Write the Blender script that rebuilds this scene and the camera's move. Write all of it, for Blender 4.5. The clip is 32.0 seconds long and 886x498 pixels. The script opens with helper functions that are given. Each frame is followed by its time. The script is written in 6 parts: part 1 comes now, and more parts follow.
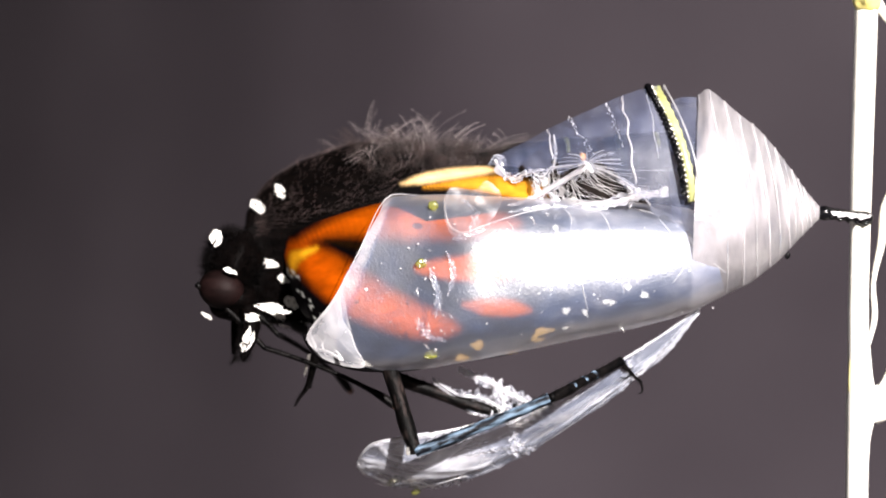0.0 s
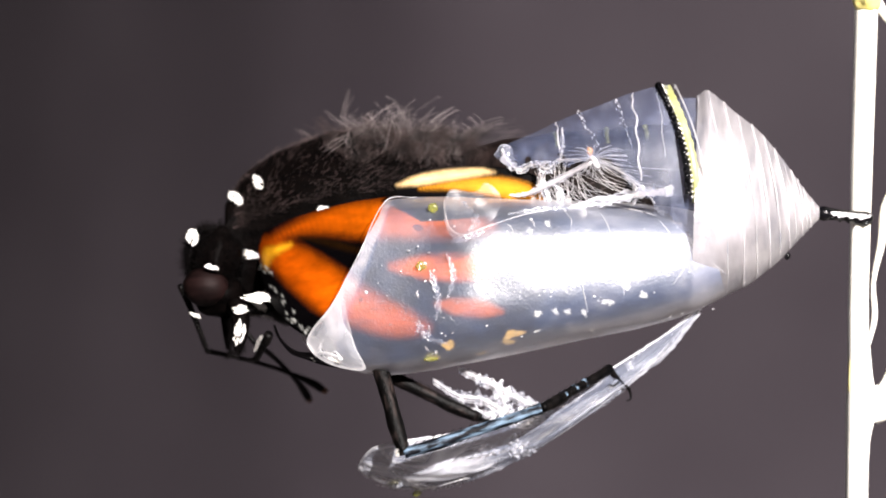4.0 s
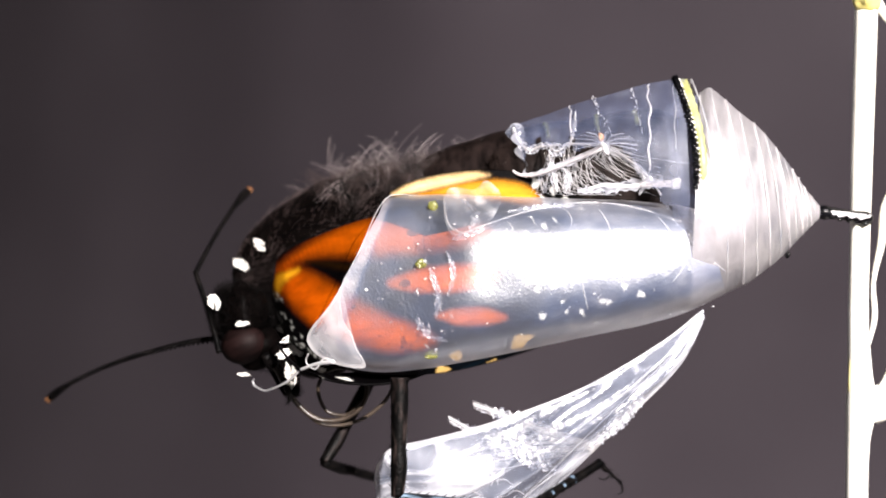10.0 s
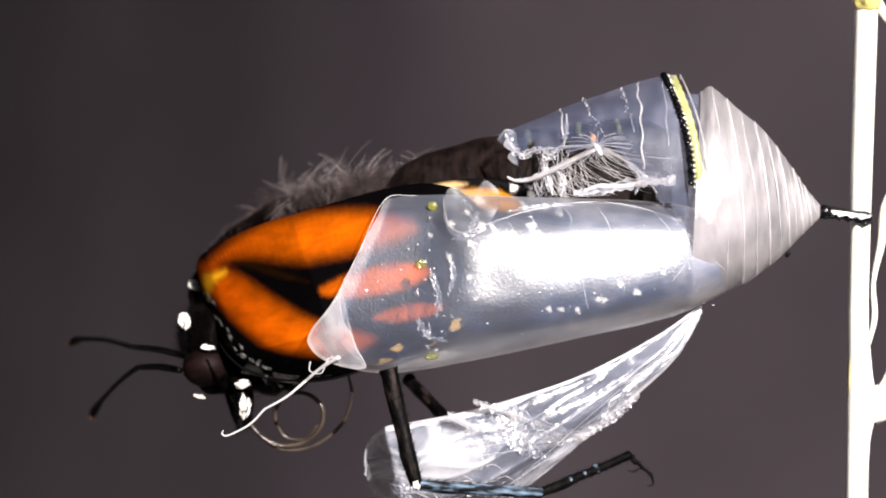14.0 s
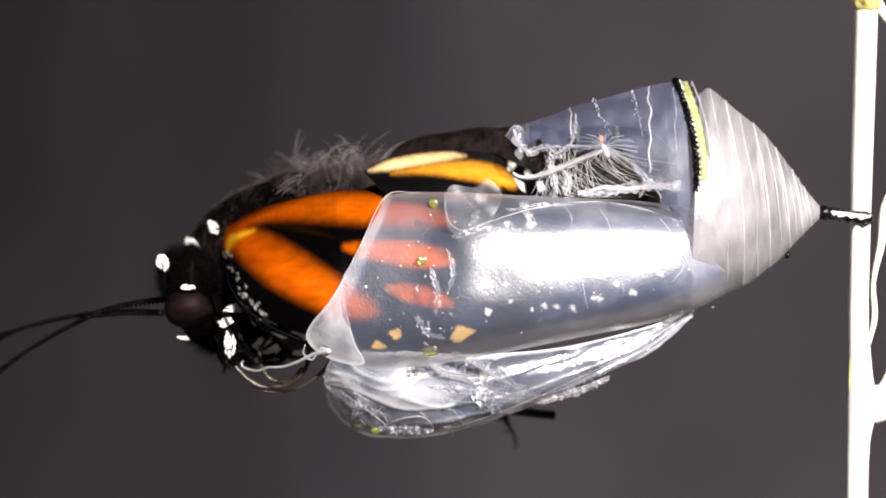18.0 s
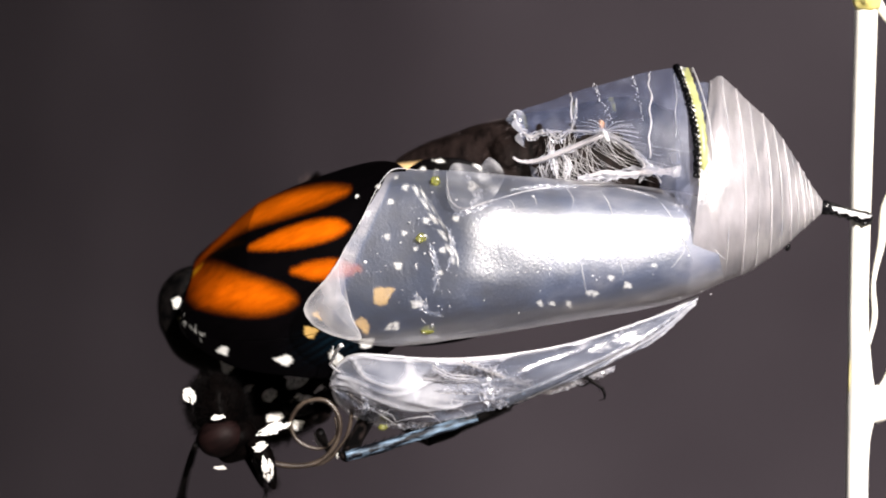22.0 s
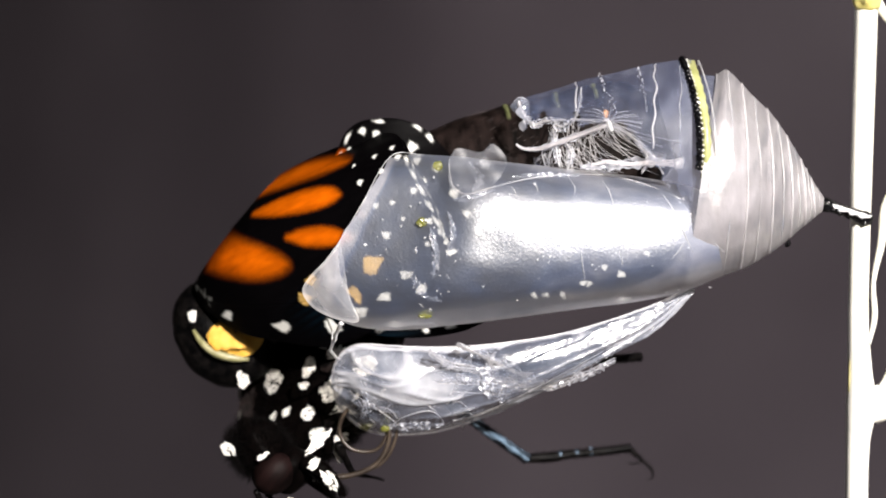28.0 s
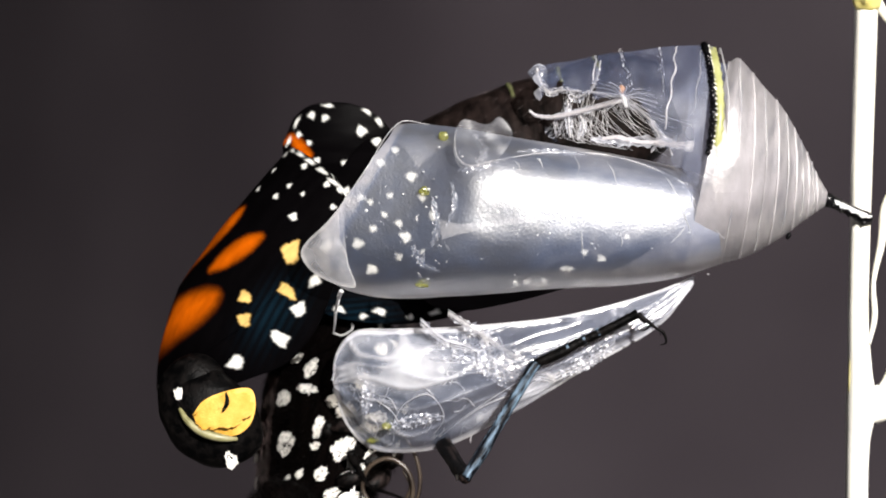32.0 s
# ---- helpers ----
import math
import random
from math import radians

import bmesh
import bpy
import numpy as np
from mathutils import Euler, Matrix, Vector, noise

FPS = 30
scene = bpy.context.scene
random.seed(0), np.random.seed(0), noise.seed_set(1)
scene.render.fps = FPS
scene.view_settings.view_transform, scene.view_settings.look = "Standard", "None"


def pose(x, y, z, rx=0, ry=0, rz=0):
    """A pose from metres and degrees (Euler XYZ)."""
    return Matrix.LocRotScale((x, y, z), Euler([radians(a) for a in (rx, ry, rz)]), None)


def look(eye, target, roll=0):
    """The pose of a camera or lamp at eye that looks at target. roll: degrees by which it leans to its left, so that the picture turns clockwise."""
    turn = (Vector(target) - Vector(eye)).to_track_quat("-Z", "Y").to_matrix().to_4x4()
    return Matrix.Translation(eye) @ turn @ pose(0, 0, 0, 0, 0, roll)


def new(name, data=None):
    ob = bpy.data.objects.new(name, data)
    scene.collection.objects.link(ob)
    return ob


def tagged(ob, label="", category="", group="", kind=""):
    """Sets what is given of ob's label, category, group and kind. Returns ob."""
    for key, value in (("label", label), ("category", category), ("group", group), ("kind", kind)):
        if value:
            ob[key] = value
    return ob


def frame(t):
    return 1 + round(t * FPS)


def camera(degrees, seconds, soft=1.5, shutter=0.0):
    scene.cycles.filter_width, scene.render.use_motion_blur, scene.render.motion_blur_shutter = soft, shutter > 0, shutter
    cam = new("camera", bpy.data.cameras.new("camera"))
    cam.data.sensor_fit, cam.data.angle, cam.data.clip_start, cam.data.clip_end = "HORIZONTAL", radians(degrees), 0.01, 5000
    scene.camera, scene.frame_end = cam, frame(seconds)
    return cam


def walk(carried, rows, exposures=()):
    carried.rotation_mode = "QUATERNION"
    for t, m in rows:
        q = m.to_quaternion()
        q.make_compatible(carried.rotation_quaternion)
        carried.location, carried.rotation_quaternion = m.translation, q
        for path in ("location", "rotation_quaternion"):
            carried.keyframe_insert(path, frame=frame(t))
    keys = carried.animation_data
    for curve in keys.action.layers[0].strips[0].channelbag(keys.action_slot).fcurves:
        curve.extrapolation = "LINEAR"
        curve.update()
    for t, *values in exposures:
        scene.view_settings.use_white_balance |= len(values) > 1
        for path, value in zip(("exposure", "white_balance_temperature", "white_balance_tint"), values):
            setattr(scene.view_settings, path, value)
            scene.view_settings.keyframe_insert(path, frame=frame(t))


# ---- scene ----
cam = camera(20, 32.0, soft=1.9)
cam.data.dof.use_dof, cam.data.dof.focus_distance, cam.data.dof.aperture_fstop = True, 0.1240, 40
walk(cam, [(0.0, pose(0, -0.1267, 0, 90, 0, 0)), (32.0, pose(0, -0.1267, 0, 90, 0, 0))],
     exposures=[(0, 1.63, 6450, 14), (9, 1.60, 6450, 14), (13, 1.33, 6550, 14), (19, 1.23, 6550, 14), (23, 1.18, 6550, 13), (28, 1.09, 6500, 11), (32, 0.92, 6450, 10)])

# ---- daylight ----
world = bpy.data.worlds.new("daylight")
scene.world = world
world.use_nodes = True
sky = world.node_tree.nodes.new("ShaderNodeTexSky")
sky.sky_type, sky.sun_disc = "NISHITA", False
SUN_TO = Vector((0.30, -0.80, 0.37)).normalized()
sky.sun_elevation = math.asin(SUN_TO.z)
sky.sun_rotation = math.atan2(SUN_TO.x, SUN_TO.y)
world.node_tree.links.new(sky.outputs[0], world.node_tree.nodes["Background"].inputs[0])
world.node_tree.nodes["Background"].inputs[1].default_value = 0.12
sun_data = bpy.data.lights.new("sun", "SUN")
sun_data.energy, sun_data.angle, sun_data.color = 5.0, radians(0.6), (1.0, 0.95, 0.9)
sun = new("sun", sun_data)
sun.matrix_world = look(SUN_TO * 2, (0, 0, 0))

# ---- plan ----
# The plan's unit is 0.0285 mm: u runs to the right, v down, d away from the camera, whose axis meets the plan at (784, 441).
U = 2.85e-5
EYE = 0.1267


def at(u, v, d=0.0):
    k = (1 + d * U / EYE) * U
    return Vector(((u - 784) * k, d * U, (441 - v) * k))


def flat(u, v, d=0.0, ccw=0.0, rx=0.0, rz=0.0):
    p = at(u, v, d)
    return pose(p.x, p.y, p.z, rx, -ccw, rz)


def between(rows, t):
    """The row of numbers at t, between the rows (t, ...)."""
    ts = [r[0] for r in rows]
    return [float(np.interp(t, ts, [r[i] for r in rows])) for i in range(1, len(rows[0]))]


def smooth_rows(rows, n):
    """n rows along a smooth curve through the rows."""
    a = np.array(rows, float)
    m = len(a)
    step = np.maximum(np.linalg.norm(np.diff(a[:, :2], axis=0), axis=1), 1e-6) ** 0.5
    s = np.concatenate(([0], np.cumsum(step)))
    x = np.linspace(0, s[-1], n)
    tan = np.zeros_like(a)
    tan[1:-1] = (a[2:] - a[:-2]) / (s[2:] - s[:-2])[:, None]
    tan[0], tan[-1] = (a[1] - a[0]) / step[0], (a[-1] - a[-2]) / step[-1]
    k = np.clip(np.searchsorted(s, x, "right") - 1, 0, m - 2)
    h = step[k]
    f = ((x - s[k]) / h)[:, None]
    h = h[:, None]
    return ((2 * f ** 3 - 3 * f ** 2 + 1) * a[k] + (f ** 3 - 2 * f ** 2 + f) * h * tan[k]
            + (-2 * f ** 3 + 3 * f ** 2) * a[k + 1] + (f ** 3 - f ** 2) * h * tan[k + 1])


def wobble(x, y, z, scale=1.0):
    return noise.noise(Vector((x, y, z)) * scale)


def hull(rows, rings=40, segs=48, power=2.0, arc=(0.0, 360.0), rough=0.0, caps=True, torn=(0.0, 0.0), frost=None, seed=0.0):
    """A skin round sections: rows of (u, v of the top, u, v of the bottom, half depth, depth of the middle).
    The angle runs from the top (0) over the side towards the camera (90) and the bottom (180) to the far side."""
    r = smooth_rows(rows, rings)
    full = arc[1] - arc[0] >= 359.9
    n = segs if full else segs + 1
    verts, faces, tint = [], [], []
    for i, (tu, tv, bu, bv, rd, dc) in enumerate(r):
        for j in range(n):
            a = radians(arc[0] + (arc[1] - arc[0]) * j / segs)
            ca, sa = math.cos(a), math.sin(a)
            x = math.copysign(abs(ca) ** (2 / power), ca)
            y = math.copysign(abs(sa) ** (2 / power), sa)
            u = (tu + bu) / 2 + x * (tu - bu) / 2
            v = (tv + bv) / 2 + x * (tv - bv) / 2
            if i == 0 and torn[0]:
                u += torn[0] * wobble(v * 0.03 + seed, y * 2.0, 3.1)
            if i == rings - 1 and torn[1]:
                u += torn[1] * wobble(v * 0.03 + seed, y * 2.0, 7.7)
            k = 1 + rough * wobble(u * 0.02 + seed, v * 0.02, y * 3)
            verts.append(at((u - (tu + bu) / 2) * k + (tu + bu) / 2, (v - (tv + bv) / 2) * k + (tv + bv) / 2, dc - y * rd * k))
            if frost:
                tint.append(frost(i / (rings - 1), math.degrees(a), u, v))
    for i in range(rings - 1):
        for j in range(segs):
            b = (j + 1) % n
            faces.append((i * n + j, i * n + b, (i + 1) * n + b, (i + 1) * n + j))
    if caps and full:
        faces += [tuple(range(n)), tuple(reversed(range((rings - 1) * n, rings * n)))]
    return verts, faces, tint


def tube(points, segs=8, rings=0, caps=True):
    """A round tapered tube: points (u, v, d, radius)."""
    r = smooth_rows(points, rings or len(points) * 4)
    centre = [at(*q[:3]) for q in r]
    verts, faces = [], []
    side = Vector((0, -1, 0))
    for i, c in enumerate(centre):
        way = (centre[min(i + 1, len(r) - 1)] - centre[max(i - 1, 0)]).normalized()
        e = way.cross(side)
        if e.length < 0.2:
            side = Vector((0, 0, 1))
            e = way.cross(side)
        e.normalize()
        f = e.cross(way)
        for j in range(segs):
            a = 2 * math.pi * j / segs
            verts.append(c + (e * math.cos(a) + f * math.sin(a)) * max(r[i][3], 0.3) * U)
    for i in range(len(r) - 1):
        for j in range(segs):
            b = (j + 1) % segs
            faces.append((i * segs + j, i * segs + b, (i + 1) * segs + b, (i + 1) * segs + j))
    if caps:
        faces += [tuple(reversed(range(segs))), tuple(range((len(r) - 1) * segs, len(r) * segs))]
    return verts, faces, []


def blob(u, v, d, a, b, c, turn=0.0, rough=0.0, seed=0.0, segs=20, rings=12, freq=1.7):
    """A rounded lump with half axes a along u, b along v, c in depth, turned clockwise."""
    verts, faces = [], []
    ct, st = math.cos(radians(turn)), math.sin(radians(turn))
    for i in range(rings + 1):
        th = math.pi * i / rings
        for j in range(segs):
            ph = 2 * math.pi * j / segs
            x, y, z = math.sin(th) * math.cos(ph), math.sin(th) * math.sin(ph), math.cos(th)
            k = 1 + rough * wobble(x * freq + seed, y * freq, z * freq)
            x, y = x * a * k, y * b * k
            verts.append(at(u + x * ct - y * st, v + x * st + y * ct, d - z * c * k))
    for i in range(rings):
        for j in range(segs):
            b2 = (j + 1) % segs
            faces.append((i * segs + j, (i + 1) * segs + j, (i + 1) * segs + b2, i * segs + b2))
    return verts, faces, []


def joined(*geos):
    verts, faces, tint = [], [], []
    for v, f, c in geos:
        k = len(verts)
        verts += list(v)
        faces += [tuple(i + k for i in q) for q in f]
        tint += list(c)
    return verts, faces, tint


PIVOT = {}


def thing(name, u, v, d, label, category, group="", kind=""):
    """A thing of several parts: an Empty at its base."""
    ob = new(name)
    ob.empty_display_size = 0.002
    ob.location = at(u, v, d)
    PIVOT[ob.name] = at(u, v, d)
    return tagged(ob, label, category, group, kind)


def part(name, geo, material, parent=None, label="", pivot=None, thick=0.0, shade=True):
    """One mesh object, under a thing or a part where one is given. pivot: (u, v, d) of its origin."""
    verts, faces, tint = geo
    p = at(*pivot) if pivot else (PIVOT[parent.name] if parent else Vector((0, 0, 0)))
    mesh = bpy.data.meshes.new(name)
    mesh.from_pydata([Vector(q) - p for q in verts], [], faces)
    if tint:
        if isinstance(tint[0], float):
            mesh.attributes.new("frost", "FLOAT", "POINT").data.foreach_set("value", tint)
        else:
            mesh.attributes.new("pattern", "FLOAT_COLOR", "POINT").data.foreach_set("color", [x for c in tint for x in (*c, 1.0)])
    bm = bmesh.new()
    bm.from_mesh(mesh)
    bmesh.ops.recalc_face_normals(bm, faces=bm.faces)
    bm.to_mesh(mesh)
    bm.free()
    if shade:
        mesh.shade_smooth()
    mesh.materials.append(material)
    ob = new(name, mesh)
    PIVOT[ob.name] = p
    if parent:
        ob.parent = parent
        ob.location = p - PIVOT[parent.name]
    else:
        ob.location = p
    if thick:
        s = ob.modifiers.new("thickness", "SOLIDIFY")
        s.thickness, s.offset = thick * U, -1
    return tagged(ob, label)


# ---- materials ----
def nodes_of(name):
    m = bpy.data.materials.new(name)
    m.use_nodes = True
    t = m.node_tree
    return m, t, t.nodes, t.links


def bumped(t, scale, strength, distance, detail=4.0):
    co = t.nodes.new("ShaderNodeTexCoord")
    n = t.nodes.new("ShaderNodeTexNoise")
    n.inputs["Scale"].default_value, n.inputs["Detail"].default_value = scale, detail
    b = t.nodes.new("ShaderNodeBump")
    b.inputs["Strength"].default_value, b.inputs["Distance"].default_value = strength, distance
    t.links.new(co.outputs["Object"], n.inputs["Vector"])
    t.links.new(n.outputs["Fac"], b.inputs["Height"])
    return b, n, co


def solid(name, dark, light, rough=0.5, scale=900, fine=9000, bump=0.25, spec=0.5, coat=0.0, sheen=0.0, stretch=None, ramp=(0.3, 0.7)):
    """A surface that varies between two colours at one scale, with fine relief at another."""
    m, t, nodes, links = nodes_of(name)
    p = nodes["Principled BSDF"]
    b, n2, co = bumped(t, fine, bump, 0.00004)
    n = nodes.new("ShaderNodeTexNoise")
    n.inputs["Scale"].default_value, n.inputs["Detail"].default_value = scale, 6
    if stretch:
        mp = nodes.new("ShaderNodeMapping")
        mp.inputs["Scale"].default_value = stretch
        links.new(co.outputs["Object"], mp.inputs["Vector"])
        links.new(mp.outputs[0], n.inputs["Vector"])
    else:
        links.new(co.outputs["Object"], n.inputs["Vector"])
    r = nodes.new("ShaderNodeValToRGB")
    r.color_ramp.elements[0].position, r.color_ramp.elements[1].position = ramp
    r.color_ramp.elements[0].color, r.color_ramp.elements[1].color = (*dark, 1), (*light, 1)
    links.new(n.outputs["Fac"], r.inputs[0])
    links.new(r.outputs[0], p.inputs["Base Color"])
    links.new(b.outputs[0], p.inputs["Normal"])
    p.inputs["Roughness"].default_value = rough
    p.inputs["Specular IOR Level"].default_value = spec
    p.inputs["Coat Weight"].default_value = coat
    p.inputs["Coat Roughness"].default_value = 0.15
    p.inputs["Sheen Weight"].default_value = sheen
    return m


def film_skin(name, colour, body, rough=0.34, through_light=0.5, bump=0.35, gloss=1.5, fine=9000, waves=0.0, blue=(0.20, 0.31, 0.66), white_from=0.16, peak=0.2):
    """A thin translucent skin: partly clear, partly milky, with a grainy gloss. body: how milky it is without an attribute."""
    m, t, nodes, links = nodes_of(name)
    for x in list(nodes):
        if x.type == "BSDF_PRINCIPLED":
            nodes.remove(x)
    out = nodes["Material Output"]
    b, n, co = bumped(t, fine, bump, 0.00003, 3)
    if waves:
        w = nodes.new("ShaderNodeTexNoise")
        w.inputs["Scale"].default_value, w.inputs["Detail"].default_value = 420, 3
        links.new(co.outputs["Object"], w.inputs["Vector"])
        b2 = nodes.new("ShaderNodeBump")
        b2.inputs["Strength"].default_value, b2.inputs["Distance"].default_value = waves, 0.0003
        links.new(w.outputs["Fac"], b2.inputs["Height"])
        links.new(b.outputs[0], b2.inputs["Normal"])
        b = b2
    clear = nodes.new("ShaderNodeBsdfTransparent")
    clear.inputs[0].default_value = (0.985, 0.97, 0.945, 1)
    dif = nodes.new("ShaderNodeBsdfDiffuse")
    dif.inputs[0].default_value = (*colour, 1)
    tra = nodes.new("ShaderNodeBsdfTranslucent")
    tra.inputs[0].default_value = (*colour, 1)
    glo = nodes.new("ShaderNodeBsdfGlossy")
    glo.inputs["Roughness"].default_value = rough
    for s in (dif, glo, tra):
        links.new(b.outputs[0], s.inputs["Normal"])
    thin = nodes.new("ShaderNodeMix")
    thin.data_type = "RGBA"
    thin.inputs["A"].default_value, thin.inputs["B"].default_value = (*blue, 1), (*colour, 1)
    links.new(thin.outputs["Result"], dif.inputs[0])
    links.new(thin.outputs["Result"], tra.inputs[0])
    milk = nodes.new("ShaderNodeMixShader")
    milk.inputs[0].default_value = through_light
    links.new(dif.outputs[0], milk.inputs[1])
    links.new(tra.outputs[0], milk.inputs[2])
    # milkiness: attribute, broken up by cloudy stains
    at_node = nodes.new("ShaderNodeAttribute")
    at_node.attribute_name = "frost"
    cloud = nodes.new("ShaderNodeTexNoise")
    cloud.inputs["Scale"].default_value, cloud.inputs["Detail"].default_value = 700, 5
    links.new(co.outputs["Object"], cloud.inputs["Vector"])
    rng = nodes.new("ShaderNodeMapRange")
    rng.inputs[1].default_value, rng.inputs[2].default_value = 0.25, 0.75
    rng.inputs[3].default_value, rng.inputs[4].default_value = 0.75, 1.25
    links.new(cloud.outputs["Fac"], rng.inputs[0])
    add = nodes.new("ShaderNodeMath")
    add.operation = "ADD"
    add.inputs[1].default_value = body
    links.new(at_node.outputs["Fac"], add.inputs[0])
    mul = nodes.new("ShaderNodeMath")
    mul.operation, mul.use_clamp = "MULTIPLY", True
    links.new(add.outputs[0], mul.inputs[0])
    links.new(rng.outputs[0], mul.inputs[1])
    white = nodes.new("ShaderNodeMapRange")
    white.inputs[1].default_value, white.inputs[2].default_value = white_from, white_from + 0.26
    links.new(mul.outputs[0], white.inputs[0])
    links.new(white.outputs[0], thin.inputs["Factor"])
    mix = nodes.new("ShaderNodeMixShader")
    links.new(mul.outputs[0], mix.inputs[0])
    links.new(clear.outputs[0], mix.inputs[1])
    links.new(milk.outputs[0], mix.inputs[2])
    fre = nodes.new("ShaderNodeFresnel")
    fre.inputs[0].default_value = 1.5
    amt = nodes.new("ShaderNodeMath")
    amt.operation, amt.use_clamp = "MULTIPLY", True
    amt.inputs[1].default_value = gloss
    links.new(fre.outputs[0], amt.inputs[0])
    top = nodes.new("ShaderNodeMixShader")
    cap = nodes.new("ShaderNodeMath")
    cap.operation = "MINIMUM"
    cap.inputs[1].default_value = peak
    links.new(amt.outputs[0], cap.inputs[0])
    links.new(cap.outputs[0], top.inputs[0])
    links.new(mix.outputs[0], top.inputs[1])
    links.new(glo.outputs[0], top.inputs[2])
    links.new(top.outputs[0], out.inputs[0])
    return m


def scaled_wing(name):
    """Wing scales: the pattern's colours with dusty grain along the wing."""
    m, t, nodes, links = nodes_of(name)
    p = nodes["Principled BSDF"]
    b, n, co = bumped(t, 14000, 0.35, 0.00003, 2)
    a = nodes.new("ShaderNodeAttribute")
    a.attribute_name = "pattern"
    g = nodes.new("ShaderNodeTexNoise")
    mp = nodes.new("ShaderNodeMapping")
    mp.inputs["Scale"].default_value = (900, 900, 3200)
    g.inputs["Scale"].default_value, g.inputs["Detail"].default_value = 1.0, 5
    links.new(co.outputs["Object"], mp.inputs["Vector"])
    links.new(mp.outputs[0], g.inputs["Vector"])
    rng = nodes.new("ShaderNodeMapRange")
    rng.inputs[1].default_value, rng.inputs[2].default_value = 0.36, 0.64
    rng.inputs[3].default_value, rng.inputs[4].default_value = 0.68, 1.14
    wide = nodes.new("ShaderNodeTexNoise")
    wide.inputs["Scale"].default_value, wide.inputs["Detail"].default_value = 420, 4
    links.new(co.outputs["Object"], wide.inputs["Vector"])
    both = nodes.new("ShaderNodeMath")
    both.operation = "MULTIPLY_ADD"
    both.inputs[1].default_value = 0.55
    links.new(g.outputs["Fac"], both.inputs[0])
    half = nodes.new("ShaderNodeMath")
    half.operation = "MULTIPLY"
    half.inputs[1].default_value = 0.45
    links.new(wide.outputs["Fac"], half.inputs[0])
    links.new(half.outputs[0], both.inputs[2])
    links.new(both.outputs[0], rng.inputs[0])
    mul = nodes.new("ShaderNodeMix")
    mul.data_type, mul.blend_type = "RGBA", "MULTIPLY"
    mul.inputs["Factor"].default_value = 1.0
    links.new(a.outputs["Color"], mul.inputs["A"])
    links.new(rng.outputs[0], mul.inputs["B"])
    links.new(mul.outputs["Result"], p.inputs["Base Color"])
    links.new(b.outputs[0], p.inputs["Normal"])
    p.inputs["Roughness"].default_value = 0.5
    p.inputs["Specular IOR Level"].default_value = 0.02
    return m


M_BACK = solid("dark_cloth", (0.0155, 0.0126, 0.0154), (0.0215, 0.0180, 0.0213), 0.9, 16, 900, 0.1, 0.1)
M_WALL = solid("dim_wall_paint", (0.10, 0.095, 0.095), (0.14, 0.132, 0.13), 0.8, 12, 600, 0.1, 0.2)
M_GROUND = solid("dark_table", (0.05, 0.045, 0.045), (0.09, 0.08, 0.08), 0.6, 30, 900, 0.1)
M_STEM = solid("dry_pale_stem", (0.78, 0.76, 0.66), (0.9, 0.9, 0.86), 0.5, 260, 3000, 0.3, stretch=(1, 1, 0.12))
M_STEM_EDGE = solid("yellow_stem_skin", (0.50, 0.43, 0.12), (0.72, 0.66, 0.34), 0.55, 500, 3000, 0.3)
M_BLACK = solid("black_chitin", (0.0006, 0.0006, 0.0007), (0.005, 0.0042, 0.004), 0.45, 2200, 6000, 1.0, 0.05, ramp=(0.42, 0.72))
M_GLOSS = solid("glossy_black_chitin", (0.0010, 0.0010, 0.0013), (0.003, 0.003, 0.004), 0.22, 900, 5000, 0.6, 0.35)
# pale blue highlight streaks are painted into this black leg's colour
M_LEG = solid("black_leg_blue_highlights", (0.0015, 0.002, 0.004), (0.16, 0.235, 0.32), 0.5, 3600, 9000, 1.0, 0.15, stretch=(0.2, 1, 1), ramp=(0.46, 0.68))
M_FEMUR = solid("brown_black_leg", (0.0008, 0.0007, 0.0007), (0.034, 0.024, 0.022), 0.5, 2600, 8000, 1.0, 0.08, stretch=(0.3, 1, 1), ramp=(0.5, 0.74))
M_WHITE = solid("white_scales", (0.56, 0.54, 0.50), (0.84, 0.83, 0.79), 0.7, 2200, 9000, 0.6, 0.1)
M_EYE = solid("dark_red_brown_eye", (0.0014, 0.0007, 0.0007), (0.0085, 0.0038, 0.0036), 0.55, 750, 16000, 0.4, 0.06, stretch=(0.3, 1, 2.6), ramp=(0.36, 0.66))
M_TONGUE = solid("brown_tongue", (0.012, 0.008, 0.006), (0.05, 0.037, 0.027), 0.3, 900, 9000, 0.3, 0.4)
M_FUR = solid("grey_brown_hair", (0.006, 0.0042, 0.004), (0.095, 0.076, 0.075), 0.5, 1300, 9000, 0.1, 0.3)
M_PALE_HAIR = solid("pale_hair", (0.08, 0.064, 0.062), (0.28, 0.24, 0.24), 0.5, 300, 9000, 0.1, 0.4)
M_DARK_FUR = solid("dark_brown_fur", (0.0016, 0.0011, 0.0010), (0.044, 0.030, 0.028), 0.5, 1100, 9000, 0.1, 0.15)
M_BLACK_FUR = solid("black_fur", (0.0004, 0.0004, 0.0004), (0.0028, 0.0022, 0.0022), 0.6, 1500, 9000, 0.1, 0.03)
M_ABDOMEN = solid("brown_abdomen", (0.0014, 0.0009, 0.0008), (0.015, 0.010, 0.009), 0.5, 1500, 3500, 1.0, 0.08, stretch=(1.6, 1, 0.5))
M_BACK_FUR = solid("brown_back_fur", (0.005, 0.0033, 0.003), (0.085, 0.060, 0.057), 0.5, 700, 9000, 0.1, 0.2)
